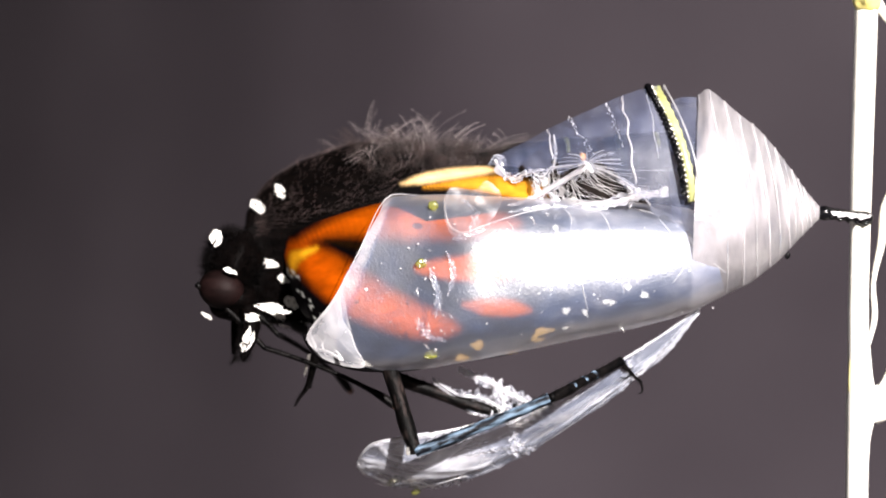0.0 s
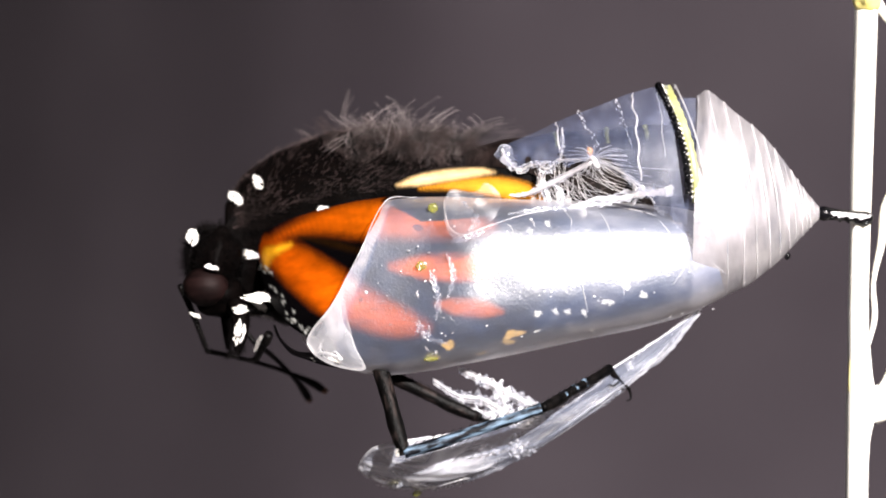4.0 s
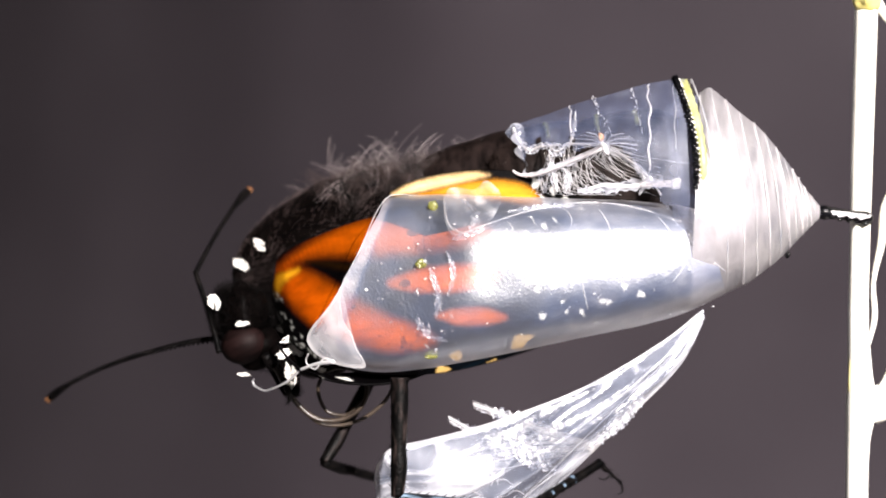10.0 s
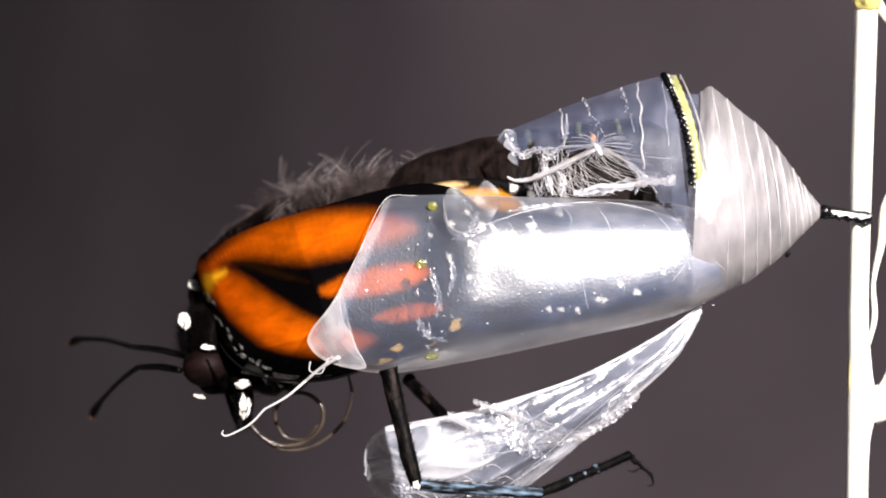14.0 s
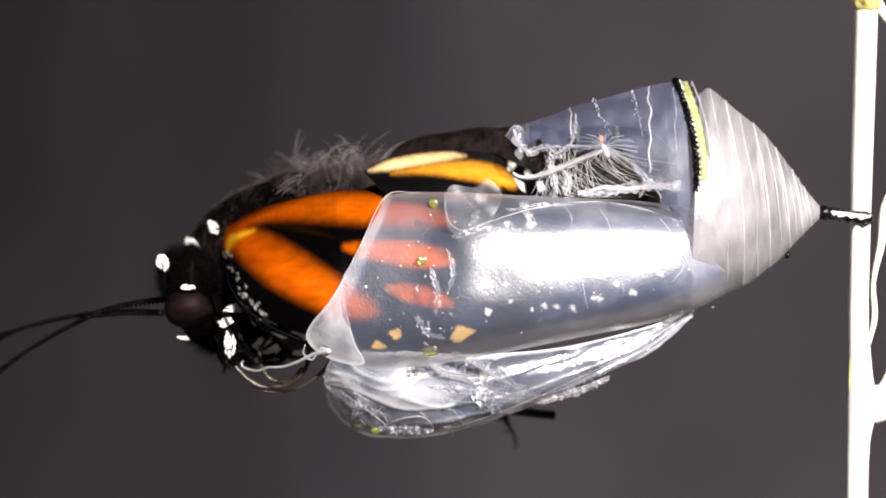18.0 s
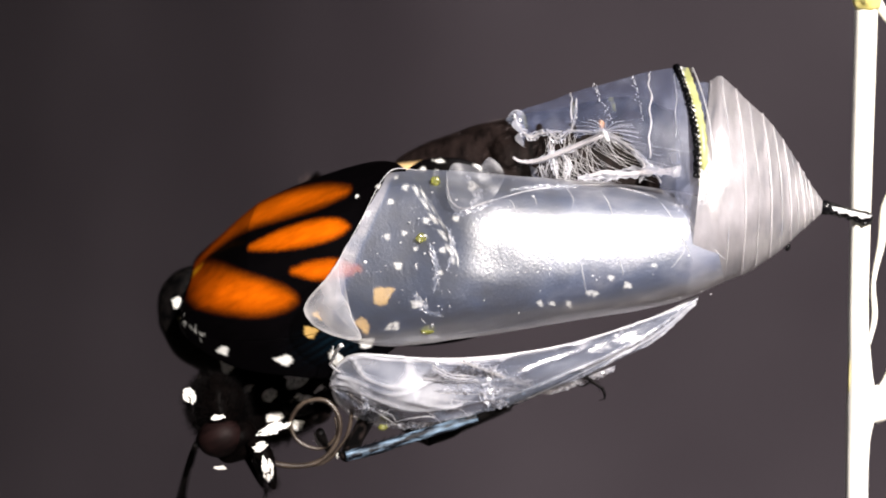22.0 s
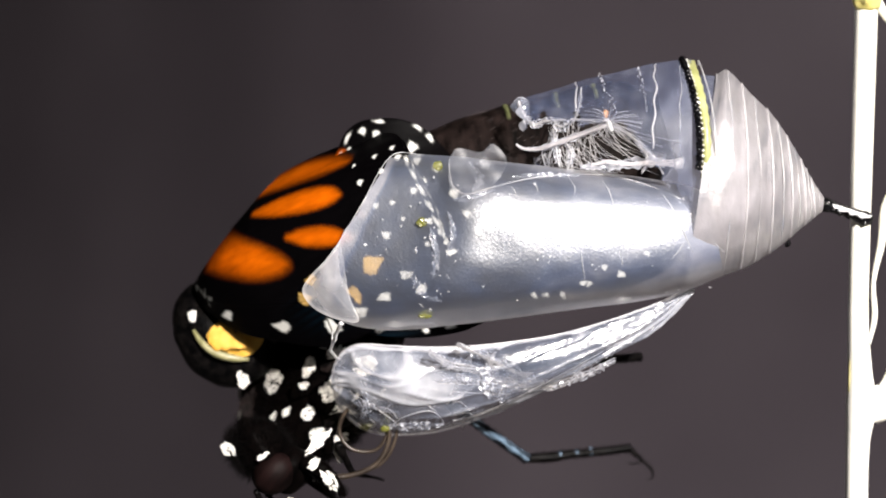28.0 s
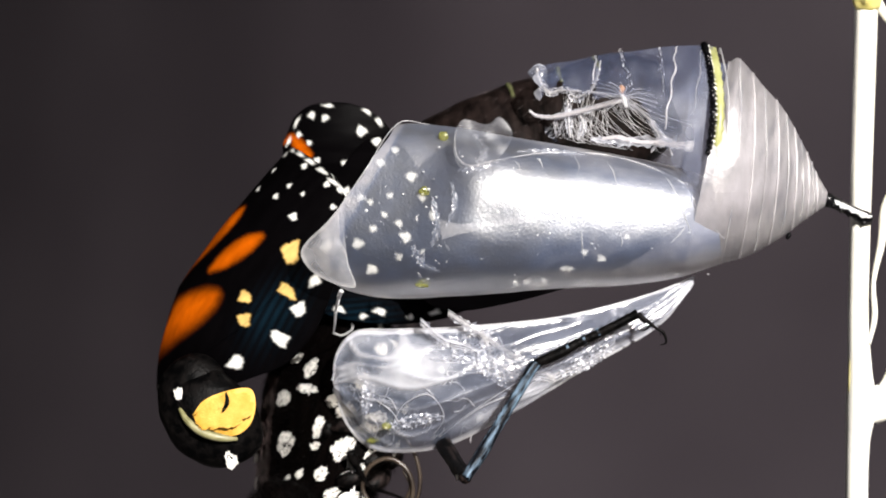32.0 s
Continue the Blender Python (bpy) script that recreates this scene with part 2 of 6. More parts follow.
M_BODY = solid("brown_black_skin", (0.0004, 0.0003, 0.0003), (0.0020, 0.0014, 0.0013), 0.5, 1700, 5000, 1.0, 0.012, stretch=(0.5, 1, 1.6))
M_ORANGE = solid("brown_tip", (0.06, 0.025, 0.01), (0.22, 0.09, 0.03), 0.6)
M_WING = scaled_wing("wing_scales")
M_POD = film_skin("clear_wing_case", (0.78, 0.76, 0.82), 0.0, rough=0.46, gloss=7.5, peak=0.60, through_light=0.42, bump=0.8, fine=9000, waves=0.06, blue=(0.12, 0.225, 0.52), white_from=0.31)
M_INNER = film_skin("clear_inner_skin", (0.80, 0.79, 0.81), 0.0, rough=0.4, gloss=0.5, blue=(0.46, 0.49, 0.58))
M_TAIL = film_skin("milky_tail_case", (0.76, 0.72, 0.77), 0.0, rough=0.44, through_light=0.3, gloss=7.0, peak=0.5, waves=0.45, bump=0.8, fine=8000, blue=(0.36, 0.40, 0.58))
M_DOME = film_skin("clear_back_case", (0.72, 0.74, 0.82), 0.0, rough=0.6, gloss=5.0, peak=0.06, waves=0.5, blue=(0.16, 0.24, 0.52))
M_FLAP = film_skin("thin_torn_skin", (0.80, 0.82, 0.90), 0.0, rough=0.2, gloss=3.0, waves=0.9, bump=0.7, fine=4200, peak=0.11, through_light=0.35, blue=(0.36, 0.43, 0.60))
M_THREAD = film_skin("white_thread", (0.9, 0.9, 0.92), 0.8, rough=0.3, gloss=1.5)
M_LINE = film_skin("milky_ridge", (0.9, 0.9, 0.93), 0.42, rough=0.3, gloss=1.5)
M_RIDGE = film_skin("milky_thick_ridge", (0.92, 0.9, 0.93), 0.6, rough=0.3, gloss=1.5)
M_YELLOW = solid("yellow_green_band", (0.26, 0.27, 0.08), (0.42, 0.43, 0.22), 0.4, 900)
M_GOLD = film_skin("gold_green_spot", (0.30, 0.31, 0.04), 0.5, rough=0.2, gloss=2.0, blue=(0.2, 0.22, 0.03))
M_AMBER = solid("amber_bud", (0.35, 0.14, 0.03), (0.5, 0.25, 0.08), 0.4)
M_YOLK = solid("yellow_scales", (0.52, 0.27, 0.03), (0.70, 0.43, 0.10), 0.6, 1200, 9000, 0.5, 0.2)
M_RIM = solid("pale_olive_skin", (0.10, 0.095, 0.03), (0.30, 0.28, 0.15), 0.4, 1500)
M_GREENISH = solid("olive_membrane", (0.02, 0.022, 0.006), (0.16, 0.17, 0.08), 0.4, 1800)

# ---- the place ----
def cloth_geo():
    """The cloth falls back towards the left, where it also sags a little."""
    xs = np.linspace(-0.9, 0.9, 181)
    zs = (-0.2, -0.1, -0.08, -0.06, -0.04, -0.02, 0.0, 0.02, 0.04, 0.06, 0.08, 0.1, 0.4, 1.3)
    n = len(zs)
    verts, faces = [], []
    for x in xs:
        left = max(0.0, 0.02 - x)
        y = 0.45 + 1.5 * left * left / (left + 0.12) + 0.0007 * math.sin(x * 150 + 2 * math.sin(x * 37)) * (x < 0.01)
        for z in zs:
            verts.append((x, y - 1.8 * min(abs(z), 0.1) ** 2 * min(1.0, left / 0.06), z))
    for i in range(len(xs) - 1):
        for j in range(n - 1):
            faces.append((i * n + j, i * n + n + j, i * n + n + j + 1, i * n + j + 1))
    return verts, faces, []


backdrop = part("backdrop", cloth_geo(), M_BACK)
tagged(backdrop, "plain dark grey cloth hanging behind the stem", "backdrop", kind="structure")
def slab(x0, y0, z0, x1, y1, z1):
    return ([(x0, y0, z0), (x1, y0, z0), (x1, y1, z0), (x0, y1, z0), (x0, y0, z1), (x1, y0, z1), (x1, y1, z1), (x0, y1, z1)],
            [(3, 2, 1, 0), (4, 5, 6, 7), (0, 1, 5, 4), (1, 2, 6, 5), (2, 3, 7, 6), (3, 0, 4, 7)], [])


# an unseen dim room, added round the table to cut skylight; one opening behind the camera's shoulder lets the sun in
for name, geo in (("unseen_wall_west", slab(-1.7, -1.3, -0.2, -1.6, 1.4, 1.5)), ("unseen_wall_east", slab(1.6, -1.3, -0.2, 1.7, 1.4, 1.5)), ("unseen_wall_north", slab(-1.7, 1.4, -0.2, 1.7, 1.5, 1.5)),
                  ("ceiling", slab(-1.7, -1.4, 1.5, 1.7, 1.5, 1.6)),
                  ("unseen_wall_south", joined(slab(-1.7, -1.4, -0.2, 0.12, -1.3, 1.5), slab(1.0, -1.4, -0.2, 1.7, -1.3, 1.5), slab(0.12, -1.4, -0.2, 1.0, -1.3, 0.30), slab(0.12, -1.4, 1.02, 1.0, -1.3, 1.5)))):
    tagged(part(name, geo, M_WALL, shade=False), "unseen plain dim grey wall, added to cut the skylight" if name != "ceiling" else "unseen plain dim grey ceiling, added to cut the skylight", "ceiling" if name == "ceiling" else "wall", kind="structure")
ground = part("ground", slab(-1.7, -1.4, -0.22, 1.7, 1.5, -0.2), M_GROUND, shade=False)
tagged(ground, "plain dark table top below the stem", "table top", kind="structure")


# ---- how things move: (seconds, u, v, ...) ----
APEX = (1452, 375, 0)
HINGE = (1230, 480, 0)
POD_HINGE = (1260, 460, 0)
WING_D = -140
TIMES = [k / 2 for k in range(65)]

# how far the whole case has swung up, 0 to 1
SWING = [(0, -0.03), (3.5, -0.08), (5.5, 0.0), (6, 0.03), (7, -0.02), (9, -0.02), (10, 0.02), (12, 0.05), (13, 0.06), (13.5, 0.1), (14, 0.06), (14.5, 0.05),
         (16.5, 0.0), (18.5, 0.0), (19, 0.03), (19.5, 0.1), (20, 0.17), (20.5, 0.22), (21, 0.35), (22, 0.41), (23, 0.46), (24, 0.54), (25, 0.56), (27.5, 0.67), (28, 0.62),
         (29, 0.71), (29.5, 0.86), (30, 0.87), (31, 0.97), (32, 1.03)]
# turn of the back cover on its hinge, degrees
DOME_TURN = [(0, 7.2), (1, 7.8), (2, 6.5), (2.5, 5.0), (3, 3.6), (3.5, 3.0), (5.5, 5.6), (6, 6.6), (6.5, 7.2), (7, 6.0), (8, 4.2), (8.5, 2.2), (9, 0.6), (9.5, -0.8), (10.5, -0.6),
             (11, 1.0), (12, 3.8), (13, 5.0), (13.5, 5.2), (14, 3.0), (14.5, 1.5), (16.5, 0.4), (17, -0.7), (18, -1.0), (19, 0.2), (19.5, 3.6), (20, 3.4), (20.5, 2.5), (21, 2.0),
             (22, 2.4), (23, 1.4), (24, 1.2), (25, 1.0), (25.5, 2.5), (27.5, 2.0), (28, 2.6), (29, 1.8), (30, 1.3), (31, 0.8), (32, 0.0)]
# turn of the wing cover on its joint, degrees
POD_TURN = [(0, 0), (9, 0), (10, 0.8), (11.5, 1.5), (12, 2.5), (13, 2.7), (14, 1.5), (14.5, 1.2), (16.5, 0), (18.5, 0), (19.5, 1.5), (20, 2), (21, 1.6), (22, 2), (23, 2.3), (24, 2.8), (25.5, 2.2), (28, 2.3), (29, 2.2), (30, 2.6), (31, 3.1), (32, 2.8)]
DOME_LIFT = [(0, 0), (9, 0), (11, 6), (12, 10), (13, 12), (13.5, 14), (14, 9), (14.5, 8), (16.5, 0), (32, 0)]
FLAP_ROWS = [(0, 1234, 544, 5.3, 68), (3.5, 1234, 544, 5.3, 68), (5.5, 1238, 550, 6.5, 75), (6, 1238, 546, 12.6, 75), (7, 1238, 548, 13.0, 70), (8, 1236, 546, 13.3, 72), (9, 1240, 549, 13.8, 71),
             (10, 1242, 554, 11.5, 26), (10.5, 1245, 550, 11.5, 41), (11, 1245, 548, 9.5, 18), (11.5, 1245, 545, 6.5, 14), (12, 1238, 541, 2.0, 53), (12.5, 1238, 544, 5.5, 26), (13, 1238, 541, 6.5, 18),
             (13.5, 1232, 537, 3.5, 44), (14, 1238, 545, 8.5, 28), (14.5, 1232, 548, 7.5, 18), (16.5, 1236, 551, 2.5, 21), (17.5, 1236, 551, 2.5, 21), (18, 1224, 550, -8.2, 45),
             (18.5, 1230, 550, -9.2, 58), (19, 1224, 551, -9.2, 48), (19.5, 1238, 545, -3.2, 56), (20, 1224, 544, -3.2, 48), (20.5, 1226, 541, -1.2, 50), (21, 1230, 530, -7.2, 60),
             (22, 1230, 528, -6.2, 56), (23, 1230, 525, -5.2, 48), (24, 1228, 521, -2.2, 40), (25, 1226, 519, -2.7, 42), (27.5, 1224, 516, -2.2, 44), (28, 1226, 508, -4.2, 44),
             (29, 1226, 508, -3.4, 30), (31, 1225, 500, -1.9, 18), (32, 1225, 495, -2.2, 12)]
BODY_ROWS = [(0, 616, 420, -5), (0.5, 614, 414, -5), (1, 585, 449, 0), (1.5, 562, 465, 4), (2, 568, 416, -3), (2.5, 573, 400, -4), (3.5, 582, 394, -5), (5.5, 572, 420, 2), (6, 560, 455, 8),
             (6.5, 548, 452, 8), (7, 537, 412, 0), (7.5, 518, 436, 1), (8, 521, 434, 1), (8.5, 536, 458, 3), (9, 565, 455, 0), (9.5, 578, 458, 2), (10, 594, 485, 8), (10.5, 567, 502, 8),
             (11, 568, 482, 4), (11.5, 562, 504, 9), (12, 562, 520, 18), (12.5, 540, 480, 12), (13, 535, 540, 17), (13.5, 518, 540, 17), (14, 515, 516, 10), (14.5, 520, 520, 10),
             (16.5, 499, 450, -3), (17, 502, 450, -3), (18, 505, 472, 0), (18.5, 493, 427, 0), (19, 480, 420, 0), (19.5, 455, 470, 8), (20, 462, 508, 15), (20.5, 476, 545, 30), (21, 490, 568, 46),
             (22, 500, 596, 50), (23, 526, 597, 50), (24, 580, 612, 50), (25, 586, 620, 52), (25.5, 530, 602, 54), (27.5, 556, 635, 61), (28, 556, 630, 62), (28.5, 515, 640, 63), (29, 495, 655, 64), (29.5, 558, 688, 65),
             (30, 563, 695, 65), (31, 563, 705, 65), (32, 580, 736, 66)]
HEAD_ROWS = [(0, 383, 422, -2), (0.5, 384, 417, -2), (1, 357, 479, 6), (1.5, 329, 502, 10), (2, 334, 417, 4), (2.5, 341, 398, 2), (3.5, 346, 398, 2), (5.5, 329, 490, 22), (6, 345, 542, 28),
             (6.5, 334, 541, 26), (7, 309, 424, 6), (7.5, 297, 453, 5), (8, 296, 456, 5), (8.5, 315, 481, 9), (9, 343, 458, 2), (9.5, 351, 475, 9), (10, 380, 536, 27), (10.5, 360, 548, 21),
             (11, 357, 499, 9), (11.5, 371, 530, 7), (12, 394, 599, 17), (12.5, 355, 514, 7), (13, 368, 594, 18), (13.5, 357, 617, 19), (14, 328, 568, 16), (14.5, 343, 573, 30),
             (16.5, 275, 434, 9), (17, 277, 440, 9), (17.5, 283, 451, 9), (18, 290, 466, 20), (18.5, 273, 420, 6), (19, 261, 436, 0), (19.5, 276, 538, 10), (20, 280, 552, 8), (20.5, 293, 602, 12),
             (21, 327, 659, 20), (21.5, 354, 699, 25), (22, 337, 700, 28), (22.5, 332, 670, 19), (23, 368, 700, 29), (23.5, 400, 730, 40), (24, 410, 742, 44), (25, 424, 764, 48),
             (25.5, 365, 742, 48), (27.5, 405, 800, 53), (28, 406, 795, 54), (28.5, 366, 806, 55), (29, 362, 832, 56), (29.5, 432, 868, 57), (31, 436, 876, 57), (32, 450, 910, 58)]
STUB = [(0, 1035, 289), (1.5, 1035, 288), (2.5, 1043, 282), (3.5, 1052, 279), (5.5, 1043, 283), (6.5, 1037, 285), (7.5, 1041, 277), (8.5, 1054, 271), (9.5, 1066, 263), (10.5, 1067, 257),
        (12, 1055, 262), (13, 1050, 263), (14, 1057, 257), (16.5, 1064, 263), (17.5, 1070, 262), (18.5, 1070, 260), (19, 1064, 263), (19.5, 1052, 266), (20.5, 1058, 256), (21.5, 1066, 243),
        (23, 1073, 231), (24, 1080, 224), (25, 1083, 219), (25.5, 1072, 227), (27.5, 1080, 214), (28, 1075, 219), (29, 1080, 210), (29.5, 1090, 196), (31, 1093, 187), (32, 1102, 176)]
ABDOMEN_ROWS = [(0, 110, 4, 18), (6, 60, 6, 25), (9, 50, 8, 35), (13, 30, 10, 15), (17, 0, 0, 0), (19, 0, 0, 0), (21, 0, 8, 25), (23, 10, 14, 40), (25.5, 0, 14, 36), (28, -30, 14, 38), (32, -50, 18, 46)]
WING_ROWS = [
    (0, 772, 532, 11.0, -13.5, 0.8), (0.5, 776, 536, 11.4, -12.7, 0.8), (1, 754, 521, 12.3, -13.2, 0.7), (1.5, 732, 517, 13.2, -12.8, 0.8), (2, 724, 532, 14.2, -11.1, 1.2),
    (2.5, 724, 535, 12.8, -10.9, 1.3), (3, 724, 532, 11.6, -11.3, 1.4), (3.5, 725, 531, 10.7, -11.5, 1.5), (5.5, 717, 523, 7.9, -12.3, 2.2), (6, 714, 517, 7.4, -12.9, 2.4),
    (6.5, 703, 523, 8.6, -9.8, 3.4), (7, 688, 530, 10.0, -6.7, 4.7), (7.5, 660, 533, 9.7, -9.1, 2.3), (8, 653, 530, 10.1, -9.7, 0.1), (8.5, 658, 541, 10.1, -12.6, -2.3),
    (9, 677, 552, 10.8, -13.4, -3.8), (9.5, 689, 544, 10.8, -12.9, -4.7), (10, 725, 555, 10.0, -17.1, -4.1), (10.5, 698, 571, 10.1, -17.3, -3.1),
    (11, 690, 568, 11.2, -15.5, -2.9), (11.5, 680, 581, 12.1, -19.3, -5.9), (12, 648, 586, 26, -24.7, -8.8), (12.5, 658, 576, 26, -21.0, -4.5),
    (13, 662, 601, 30, -28.7, -7.8), (13.5, 626, 597, 27, -30.0, -11.0), (14, 614, 566, 24, -23.8, -5.7), (14.5, 679, 571, 10.3, -23.8, 0.1),
    (16.5, 649, 475, 5.8, -9.5, 2.3), (17, 656, 491, 3.3, -9.4, 2.0), (17.5, 647, 484, 2.3, -6.7, 1.2), (18, 636, 494, 0.7, -5.8, 0.6), (18.5, 613, 472, 0.5, -2.1, 0.3),
    (19, 592, 470, -0.6, -0.5, 0.1), (19.5, 553, 448, -5.7, -4.4, -2.3), (20, 544, 493, -4.1, -12.4, -5.0), (20.5, 532, 509, -4.6, -15.0, -7.4),
    (21, 487, 474, -5.3, -20.1, -15.3), (21.5, 476, 487, -2.9, -25.1, -17.7), (22, 471, 481, -3.2, -23.5, -17.4), (22.5, 479, 487, -4.2, -21.0, -19.0),
    (23, 468, 471, -4.3, -21.9, -23.5), (23.5, 479, 487, -7.5, -25.1, -22.3), (24, 478, 477, -9.7, -24.6, -21.2), (24.5, 481, 475, -11.0, -24.1, -20.5),
    (25, 472, 471, -12.4, -25.1, -19.3), (25.5, 468, 476, -12.6, -26.3, -19.1), (27.5, 457, 486, -9.5, -31.1, -23.1), (28, 466, 420, -6.0, -22.0, -28.1),
    (28.5, 401, 416, -12.2, -28.6, -22.5), (29, 327, 407, -14.5, -31.8, -19.6), (29.5, 340, 469, -16.5, -45.3, -16.6), (30, 337, 488, -18.2, -48.8, -15.5),
    (30.5, 340, 517, -22.4, -55.0, -13.1), (31, 336, 525, -26.8, -55.9, -12.4), (31.5, 333, 526, -31.6, -57.6, -12.6), (32, 338, 504, -31.7, -53.2, -19.2)]
# antennae: the bend and the tip; the base sits on the head
NEAR_ANTENNA = [(0, 470, 618, 715, 720), (1, 450, 640, 700, 765), (2, 400, 668, 712, 768), (3, 400, 632, 690, 745), (3.5, 400, 632, 690, 745), (5.5, 270, 600, 260, 520), (6, 450, 738, 745, 872), (6.5, 400, 720, 620, 860), (7, 345, 672, 512, 850),
                (7.5, 300, 660, 400, 880), (8, 285, 650, 420, 880), (8.5, 270, 620, 350, 850), (9, 225, 515, 158, 588), (9.5, 290, 520, 240, 480), (10, 345, 480, 440, 325), (10.5, 330, 520, 330, 440), (11, 265, 660, 165, 885),
                (11.5, 270, 690, 190, 890), (12, 335, 735, 280, 890), (12.5, 260, 680, 145, 880), (13, 310, 740, 255, 890), (13.5, 280, 730, 200, 800), (14, 240, 650, 147, 740), (14.5, 270, 560, 260, 440), (16.5, 150, 540, 10, 615),
                (17, 150, 540, 6, 648), (17.5, 150, 560, -40, 640), (18, 150, 560, -60, 690), (18.5, 150, 540, -60, 600), (19, 100, 520, -120, 562), (19.5, 130, 650, 0, 720), (20, 150, 670, -60, 812), (20.5, 190, 700, 100, 760),
                (21, 310, 800, 284, 890), (22, 325, 850, 300, 960), (23, 380, 850, 360, 1000), (24, 430, 850, 400, 980), (25, 445, 850, 420, 980), (25.5, 400, 860, 330, 960), (28, 500, 980, 500, 1150), (32, 540, 1020, 560, 1200)]
FAR_ANTENNA = [(0, 560, 652, 690, 745), (2, 520, 640, 640, 735), (3.5, 520, 640, 640, 735), (5.5, 420, 700, 460, 800), (6, 567, 727, 760, 840), (7, 492, 645, 790, 838), (8, 449, 676, 595, 848), (9, 475, 675, 690, 858), (9.5, 400, 720, 520, 840),
               (10, 240, 630, 55, 712), (10.5, 240, 600, 100, 600), (11, 270, 505, 165, 455), (11.5, 300, 490, 240, 440), (12, 345, 565, 306, 530), (12.5, 300, 480, 240, 430), (13, 325, 580, 270, 540), (13.5, 260, 590, 180, 560),
               (14, 220, 612, 105, 598), (14.5, 200, 660, 30, 720), (16.5, 130, 497, -20, 500), (17, 130, 495, -60, 497), (18, 150, 558, -60, 612), (18.5, 190, 600, 140, 780), (19, 260, 590, 218, 640), (20, 340, 690, 378, 785),
               (21, 310, 740, 290, 770), (22, 335, 830, 320, 900), (23, 410, 850, 400, 960), (24, 460, 850, 450, 950), (25.5, 430, 860, 420, 980), (28, 530, 980, 560, 1150), (32, 600, 1020, 640, 1200)]


WING_DEPTH = [(0, -120), (10, -100), (13, -75), (14.5, -85), (17, -105), (19, -115), (20, -90), (21, -60), (25, -55), (27.5, -22), (28, 0), (28.5, -12), (29, -35), (31, -30), (31.5, 0), (32, 30)]


HIND_DEPTH = [(0, -50), (11, -45), (13, -20), (16.5, 0), (20, 4), (21, 95), (32, 95)]
HIND_ROWS = [(0, 965, 344, -1), (2, 955, 349, 0), (6, 960, 344, -2), (9, 950, 347, 2), (11, 950, 346, 3), (13, 905, 376, 8), (14.5, 915, 346, 6), (16.5, 905, 304, 0), (17, 905, 308, 0), (18, 905, 316, 0),
             (19, 885, 313, 0), (19.5, 895, 320, 0), (20, 915, 332, -3), (21, 890, 335, 0), (23, 872, 326, 0), (25.5, 850, 340, 8), (28, 720, 366, 24), (29, 640, 360, 24), (32, 620, 350, 24)]
LOW_ROWS = [(0, 760, 500, 0), (20, 745, 500, 0), (21, 740, 560, 0), (22, 738, 574, 0), (23, 736, 578, 0), (24, 735, 580, 0), (25.5, 732, 574, 0), (28, 728, 560, 0), (29, 712, 552, 0), (30, 706, 548, 0), (31, 702, 544, 0), (32, 700, 536, 0)]
FAN_ROWS = [(0, 1092, 506, 2), (9, 1088, 506, 2), (13, 1080, 502, 3), (17, 1075, 500, 0), (19.5, 1068, 500, 0), (20, 1068, 496, 2), (21, 1062, 494, 3), (22, 1062, 490, 3), (24, 1060, 481, 4), (28, 1050, 472, 5), (29, 1036, 464, 5), (30, 1028, 457, 6), (32, 1015, 446, 7)]
TIP_DEPTH = [(0, 60), (20, 80), (25, 70), (27.5, -20), (32, -20)]
TIP_ROWS = [(0, 800, 440, 3), (13, 800, 450, 3), (17, 800, 435, 3), (20, 800, 435, 3), (21, 805, 425, 3), (23, 805, 408, 5), (25.5, 805, 402, 5),
            (28, 800, 400, 4), (28.5, 775, 395, 2), (29, 745, 385, 0), (29.5, 730, 380, 0), (32, 720, 370, 0)]
FAR_ROWS = [(0, 830, 380, 0), (20, 800, 380, 0), (21, 798, 342, 0), (22, 797, 338, 0), (23, 797, 332, 0), (24, 790, 326, 0), (25.5, 765, 308, 0), (27.5, 705, 275, 0), (28, 690, 268, 0), (28.5, 668, 256, 0), (29, 650, 242, 0), (29.5, 630, 236, 0), (30, 620, 236, 0), (31, 606, 240, 0), (32, 600, 240, 0)]
# the far forewing lies behind the near one: how far it stands off, and its depth
FAR_FORE = [(0, 10, 10, 240), (19, 10, 10, 240), (20, 16, 10, 120), (21, 14, 8, 60), (24, 4, 2, 50), (24.5, -16, -8, 50), (25, -18, -9, 50), (25.5, -44, -12, 50), (27.5, -52, -8, 50), (28, 8, 6, 40), (32, 10, 8, 30)]
